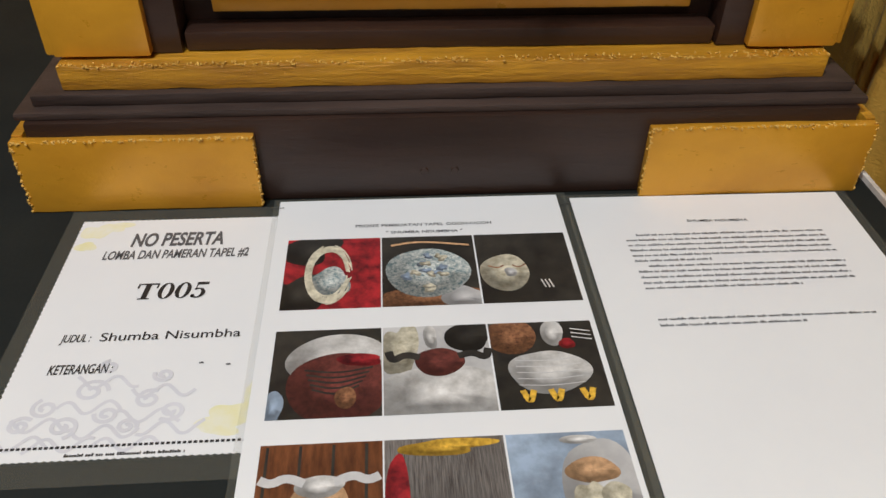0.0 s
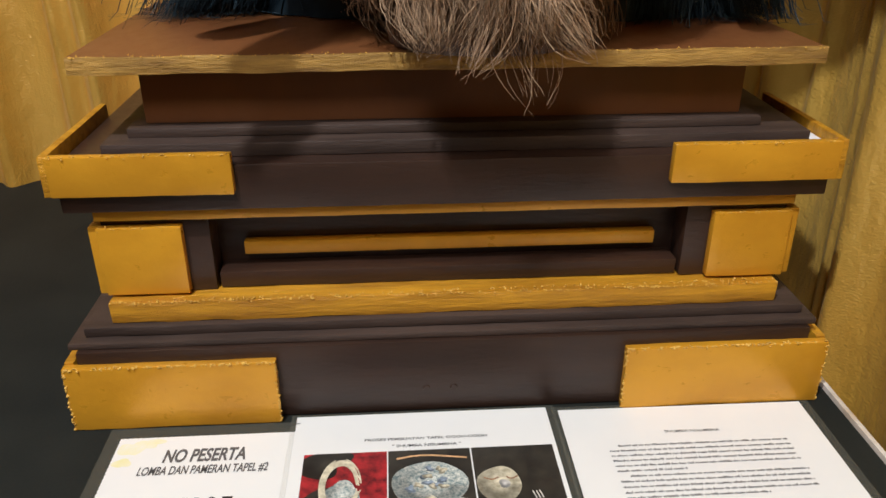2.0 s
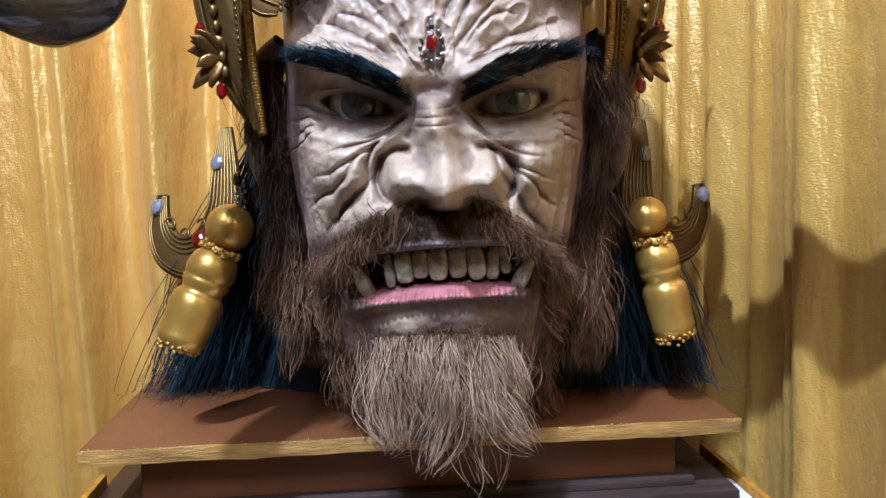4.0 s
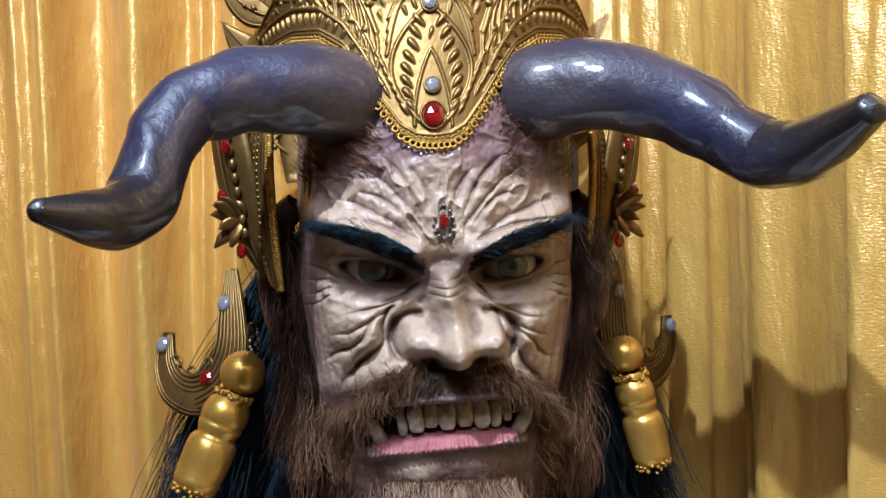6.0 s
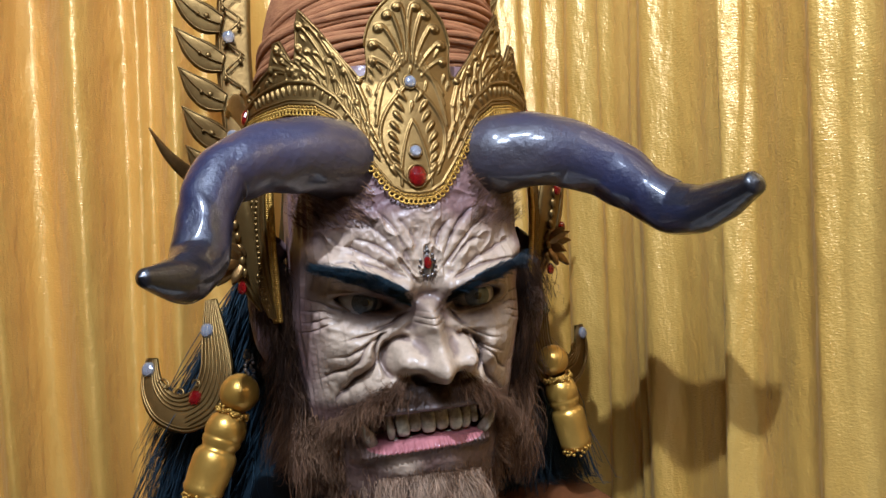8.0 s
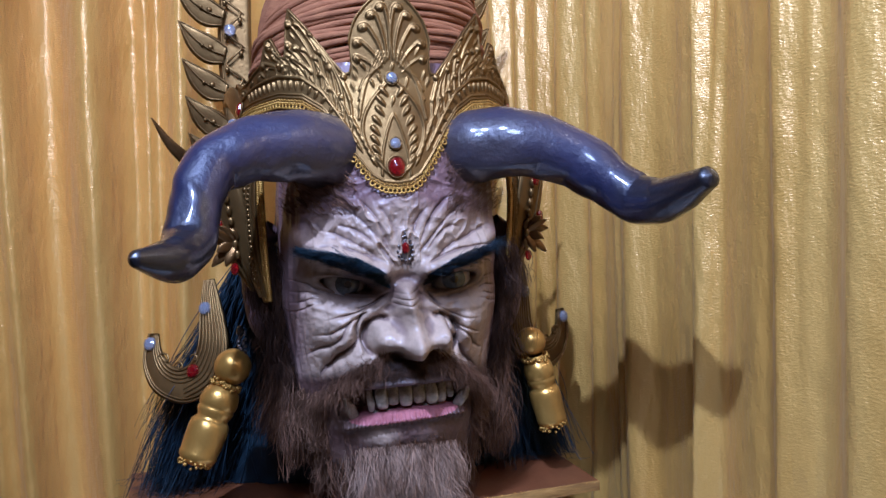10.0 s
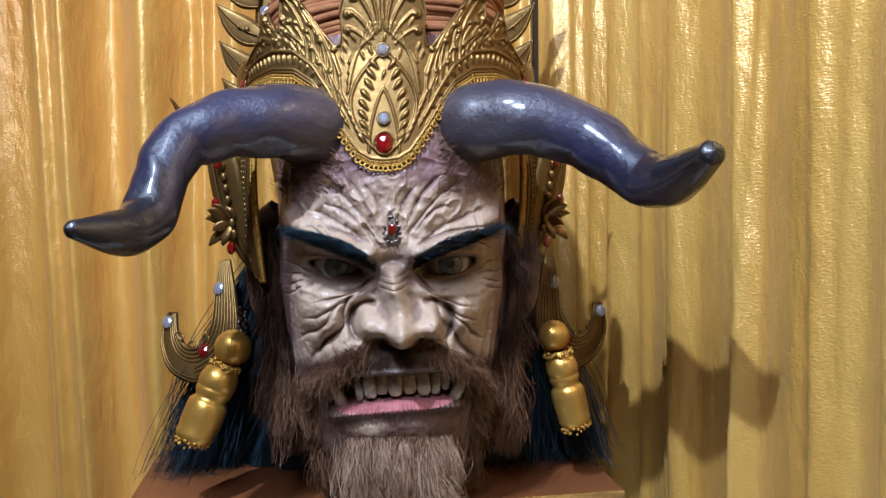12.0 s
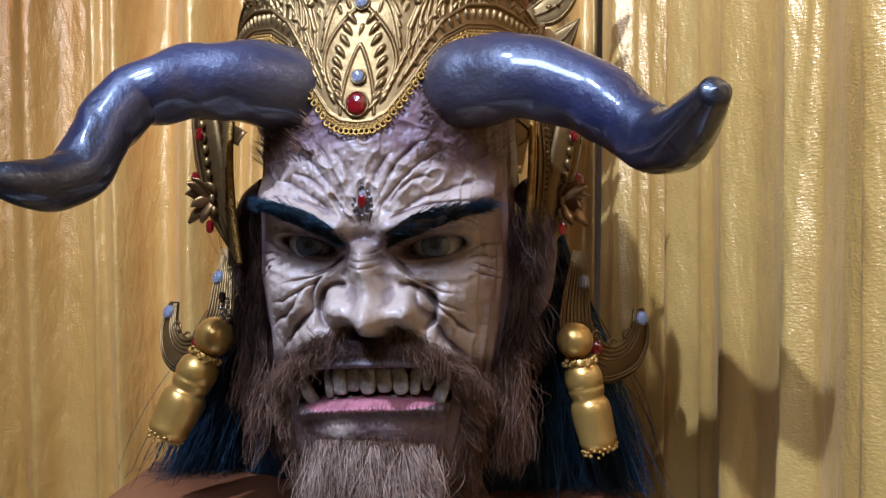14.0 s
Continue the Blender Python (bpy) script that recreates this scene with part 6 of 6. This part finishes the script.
P_WOOD, P_GOLD, P_BLUE, P_TAN, P_STRIPE = flat("photo_wood", (0.17, 0.06, 0.022), (0.09, 0.03, 0.012), 60, (3, 0.6, 1)), flat("photo_gold", (0.70, 0.42, 0.05), (0.45, 0.25, 0.03), 200), flat("photo_blue", (0.32, 0.40, 0.50), (0.22, 0.27, 0.33), 40), flat("photo_tan", (0.60, 0.36, 0.19), (0.42, 0.25, 0.13), 180), flat("photo_stripes", (0.20, 0.18, 0.16), (0.06, 0.05, 0.045), 300, (4, 0.15, 1))
COLS = ((-0.0950, -0.0302), (-0.0292, 0.0352), (0.0364, 0.1015))
ROWS_P = ((0.4820, 0.5545), (0.3935, 0.4630), (0.303, 0.3765))
BASE_P = ((P_RED, P_DARK, P_DARK), (P_DARK, P_GREY, P_DARK), (P_WOOD, P_STRIPE, P_BLUE))
ZS = 0.0028
LAYER = [0]


def photo(col, row):
    (x0, x1), (y0, y1) = COLS[col], ROWS_P[row]
    bm = bmesh.new()
    bm.faces.new([bm.verts.new(p) for p in ((x0, y0, ZP), (x1, y0, ZP), (x1, y1, ZP), (x0, y1, ZP))])
    LAYER[0] = 0
    ob = toned(part("photograph", bm, BASE_P[row][col], proc, smooth=False), [0.55, 1.0, 0.8, 1.1])
    return ob, lambda u, v: (x0 + u * (x1 - x0), y0 + v * (y1 - y0)), x1 - x0, y1 - y0


def shape(ob, at, cx, cy, rx, ry, mat, layer=0, wob=0.08, seed=0, turn=0.0):
    """One flat form in a photograph, inside its edges."""
    x, y = at(cx, cy)
    w, h = at(1, 1)[0] - at(0, 0)[0], at(1, 1)[1] - at(0, 0)[1]
    LAYER[0] += 1
    bm = disc(x, y, rx * w, ry * h, ZS + 0.00002 * LAYER[0], wob, seed, 40, turn)
    lo, hi = at(0, 0), at(1, 1)
    for v in bm.verts:
        v.co.x, v.co.y = min(max(v.co.x, lo[0]), hi[0]), min(max(v.co.y, lo[1]), hi[1])
    tones = domed(bm)
    n = (len(tones) - 1) // 2
    tones = [t * (1.12 - 0.35 * k / n if k < 2 * n else 1) * (0.85 + 0.3 * math.sin(2 * math.pi * (k % n) / n + 0.7)) for k, t in enumerate(tones)]
    toned(part("picture_form", bm, mat, ob, smooth=False), tones)


def stroke(ob, at, pts, w, mat, layer=1):
    LAYER[0] += 1
    toned(part("picture_stroke", line([at(*p) for p in pts], w, ZS + 0.00002 * LAYER[0]), mat, ob, smooth=False), [1.0])


ph, at, w, h = photo(0, 0)
shape(ph, at, 0.10, 0.15, 0.35, 0.32, P_DARK, 0, 0.2, 1)
shape(ph, at, 0.25, 0.85, 0.30, 0.22, P_DARK, 0, 0.2, 2)
shape(ph, at, 0.48, 0.36, 0.17, 0.24, P_NEWS, 0, 0.2, 3)
rs = random.Random(5)
for k in range(34):
    a, b = rs.uniform(0, 6.28), rs.uniform(0, 6.28)
    pts = [(0.46 + 0.24 * math.cos(a + (b - a) * j / 6) * (0.8 + 0.1 * (k % 3)), 0.48 + 0.42 * math.sin(a + (b - a) * j / 6) * (0.8 + 0.1 * (k % 3))) for j in range(7)]
    stroke(ph, at, pts, 0.0011, P_CREAM, 2)
ph, at, w, h = photo(1, 0)
shape(ph, at, 0.5, 0.06, 0.55, 0.22, P_BRONZE, 0, 0.1, 8)
shape(ph, at, 0.85, 0.08, 0.25, 0.16, P_GREY, 1, 0.1, 9)
shape(ph, at, 0.48, 0.46, 0.43, 0.36, P_NEWS, 2, 0.04, 4)
for k in range(16):
    a = rs.uniform(0, 6.28)
    shape(ph, at, 0.48 + 0.33 * math.cos(a) * rs.random(), 0.46 + 0.27 * math.sin(a) * rs.random(), 0.05, 0.04, P_CREAM if k % 2 else P_BLUE, 3, 0.3, k)
stroke(ph, at, [(0.1, 0.86), (0.4, 0.92), (0.95, 0.84)], 0.002, P_TAN, 3)
ph, at, w, h = photo(2, 0)
shape(ph, at, 0.27, 0.42, 0.27, 0.25, P_CREAM, 0, 0.05, 6)
shape(ph, at, 0.33, 0.42, 0.06, 0.07, P_GREY, 1, 0.1, 7)
stroke(ph, at, [(0.10, 0.52), (0.2, 0.48), (0.27, 0.52)], 0.0012, P_BRONZE, 1)
stroke(ph, at, [(0.36, 0.52), (0.42, 0.48), (0.5, 0.53)], 0.0012, P_BRONZE, 1)
for k in range(3):
    stroke(ph, at, [(0.63 + 0.04 * k, 0.30), (0.66 + 0.04 * k, 0.19)], 0.0009, P_WHITE, 1)
ph, at, w, h = photo(0, 1)
shape(ph, at, 0.04, 0.10, 0.10, 0.20, P_BLUE, 0, 0.1, 2)
shape(ph, at, 0.62, 0.62, 0.48, 0.32, P_WHITE, 0, 0.03, 3)
shape(ph, at, 0.62, 0.32, 0.46, 0.40, P_MAROON, 1, 0.03, 4)
shape(ph, at, 0.80, 0.62, 0.22, 0.07, P_RED, 2, 0.1, 5)
for k in range(5):
    stroke(ph, at, [(0.30 + 0.02 * k, 0.52 - 0.055 * k), (0.6, 0.47 - 0.06 * k), (0.92 - 0.03 * k, 0.53 - 0.05 * k)], 0.0014, P_DARK, 2)
shape(ph, at, 0.68, 0.20, 0.10, 0.11, P_BRONZE, 3, 0.05, 6)
ph, at, w, h = photo(1, 1)
shape(ph, at, 0.16, 0.72, 0.16, 0.34, P_CREAM, 0, 0.2, 1)
shape(ph, at, 0.82, 0.86, 0.24, 0.18, P_DARK, 0, 0.1, 2)
shape(ph, at, 0.5, 0.18, 0.66, 0.36, P_WHITE, 0, 0.12, 3)
shape(ph, at, 0.52, 0.56, 0.22, 0.17, P_MAROON, 1, 0.05, 4)
for s in (-1, 1):
    stroke(ph, at, [(0.52 + s * 0.18, 0.62), (0.52 + s * 0.32, 0.66), (0.52 + s * 0.44, 0.58), (0.52 + s * 0.47, 0.70)], 0.0052, P_DARK, 2)
shape(ph, at, 0.45, 0.86, 0.07, 0.14, P_WHITE, 1, 0.1, 5)
ph, at, w, h = photo(2, 1)
shape(ph, at, 0.20, 0.83, 0.24, 0.22, P_BRONZE, 0, 0.02, 1)
shape(ph, at, 0.60, 0.86, 0.11, 0.16, P_WHITE, 0, 0.05, 2)
shape(ph, at, 0.72, 0.72, 0.07, 0.07, P_RED, 1, 0.1, 3)
shape(ph, at, 0.50, 0.40, 0.35, 0.26, P_WHITE, 1, 0.08, 4)
for k in range(5):
    stroke(ph, at, [(0.2, 0.26 + 0.07 * k), (0.5, 0.24 + 0.07 * k), (0.8, 0.27 + 0.07 * k)], 0.0006, P_GREY, 2)
for u in (0.27, 0.52, 0.80):
    stroke(ph, at, [(u - 0.05, 0.20), (u, 0.05), (u + 0.05, 0.20)], 0.0036, P_GOLD, 1)
for k in range(3):
    stroke(ph, at, [(0.78, 0.80 + 0.05 * k), (0.97, 0.76 + 0.05 * k)], 0.0008, P_WHITE, 2)
ph, at, w, h = photo(0, 2)
for k in range(4):
    stroke(ph, at, [(0.06 + 0.27 * k, 0.02), (0.06 + 0.27 * k, 0.98)], 0.0016, P_DARK, 0)
shape(ph, at, 0.5, 0.42, 0.24, 0.28, P_TAN, 1, 0.04, 1)
shape(ph, at, 0.5, 0.63, 0.2, 0.09, P_WHITE, 2, 0.05, 2)
shape(ph, at, 0.5, 0.36, 0.07, 0.08, P_CREAM, 3, 0.05, 3)
for s in (-1, 1):
    stroke(ph, at, [(0.5 + s * 0.12, 0.66), (0.5 + s * 0.27, 0.72), (0.5 + s * 0.38, 0.66), (0.5 + s * 0.48, 0.70)], 0.0052, P_GREY, 3)
    stroke(ph, at, [(0.5 + s * 0.05, 0.46), (0.5 + s * 0.17, 0.52)], 0.002, P_DARK, 3)
stroke(ph, at, [(0.36, 0.25), (0.5, 0.22), (0.64, 0.25)], 0.003, P_MAROON, 3)
ph, at, w, h = photo(1, 2)
shape(ph, at, 0.10, 0.4, 0.10, 0.5, P_RED, 0, 0.05, 1)
shape(ph, at, 0.5, 0.92, 0.4, 0.07, P_GOLD, 0, 0.2, 2)
shape(ph, at, 0.5, 0.32, 0.18, 0.17, P_GOLD, 1, 0.1, 3)
shape(ph, at, 0.30, 0.22, 0.12, 0.05, P_CREAM, 1, 0.1, 4)
shape(ph, at, 0.72, 0.22, 0.12, 0.05, P_CREAM, 1, 0.1, 5)
shape(ph, at, 0.5, 0.10, 0.2, 0.12, P_BRONZE, 2, 0.1, 6)
ph, at, w, h = photo(2, 2)
shape(ph, at, 0.72, 0.5, 0.32, 0.45, P_GREY, 0, 0.05, 1)
shape(ph, at, 0.30, 0.38, 0.22, 0.06, P_DARK, 1, 0.1, 2)
shape(ph, at, 0.66, 0.66, 0.2, 0.12, P_TAN, 2, 0.1, 3)
shape(ph, at, 0.62, 0.32, 0.13, 0.3, P_CREAM, 1, 0.2, 4)
shape(ph, at, 0.82, 0.42, 0.14, 0.12, P_CREAM, 2, 0.2, 5)
shape(ph, at, 0.60, 0.93, 0.16, 0.04, P_WHITE, 1, 0.0, 6)

# story sheet
story = thing("story_sheet", "laminated white sheet with a short printed story", "paper", (0.22, 0.45, 0.0))
part("laminate", sheet(0.1095, 0.3330, 0.292, 0.6030, 0.0006, turn=-0.4), PLASTIC, story, "clear plastic pouch")
part("page", sheet(0.1140, 0.3250, 0.300, 0.5985, 0.0009, turn=-0.4), PAPER, story, "white page")
print_text(story, "SHUMBA NISUMBHA", 0.1970, 0.5640, Z2, 0.0460, 0.0032, INK, 0.005, 0, -0.8)
LINES = [(0.1545, 0.5490, 0.1400), (0.1460, 0.5432, 0.1485), (0.1460, 0.5374, 0.1485), (0.1460, 0.5316, 0.1485), (0.1460, 0.5258, 0.1485), (0.1460, 0.5200, 0.0560), (0.1545, 0.5142, 0.1400), (0.1460, 0.5084, 0.1485), (0.1460, 0.5026, 0.1485), (0.1460, 0.4968, 0.1485), (0.1460, 0.4915, 0.1090),
         (0.1460, 0.4615, 0.1450), (0.1460, 0.4560, 0.0960)]
bars(story, [(x, y, w, 0.0023) for x, y, w in LINES], Z2, SOFT_INK)
WIRE = material("staple_wire", (0.5, 0.5, 0.52), 0.25, 0.95)
for x, y, turn in ((-0.1065, 0.5925, 8), (0.1095, 0.5885, 5)):
    st = new("staple")
    st.matrix_basis = pose(x, y, 0.003)
    tagged(st, "thin steel staple through the plastic edge", "staple", "staples")
    bm = box(x - 0.005, x + 0.005, y - 0.0002, y + 0.0002, 0.0034, 0.0038, 0)
    bmesh.ops.rotate(bm, cent=(x, y, 0.003), matrix=Matrix.Rotation(radians(turn), 3, "Z"), verts=bm.verts)
    part("crown_wire", bm, WIRE, st)

# chipped, crumbly paint along the edges of the pedestal's gold boards
chip = np.random.default_rng(44)


def chipped_edge(a, b, n, size):
    h = Heap()
    a, b = np.array(a), np.array(b)
    for k in np.sort(chip.beta(0.9, 0.9, n)):
        turn = unit(chip.normal(0, 1, 3))
        side = unit(np.cross(turn, (0.3, 0.5, 0.8)))
        h.add(blob(a + (b - a) * k + chip.normal(0, 0.0006, 3), (turn, side, np.cross(turn, side)), tuple(size * chip.uniform(0.4, 1.3, 3)), 2.6, 6, 4))
    tagged(h.make("chipped_edge", CRUMB, plinth, "crumbly chipped gold edge", move=lambda p: p), kind="stuff")


for sd in (-1, 1):
    low, up = (0.146, 0.166) if sd < 0 else (0.142, 0.168)
    chipped_edge((CX + sd * low, 0.6000, 0.0598), (CX + sd * 0.313, 0.6000, 0.0598), 130, 0.0011)
    chipped_edge((CX + sd * low, 0.6000, 0.002), (CX + sd * low, 0.6000, 0.059), 45, 0.0010)
    chipped_edge((CX + sd * 0.3130, 0.6002, 0.002), (CX + sd * 0.3130, 0.6002, 0.059), 50, 0.0011)
    chipped_edge((CX + sd * up, 0.6210, 0.2288), (CX + sd * 0.299, 0.6210, 0.2288), 70, 0.0007)
    chipped_edge((CX + sd * 0.215, 0.6365, 0.1645), (CX + sd * 0.279, 0.6365, 0.1645), 40, 0.0007)
chipped_edge((CX - 0.276, 0.6275, 0.1032), (CX + 0.273, 0.6275, 0.1032), 260, 0.0009)
chipped_edge((CX - 0.276, 0.6285, 0.1036), (CX + 0.273, 0.6340, 0.1036), 200, 0.0009)
chipped_edge((CX - 0.277, 0.6405, 0.2965), (CX + 0.282, 0.6405, 0.2965), 200, 0.0006)
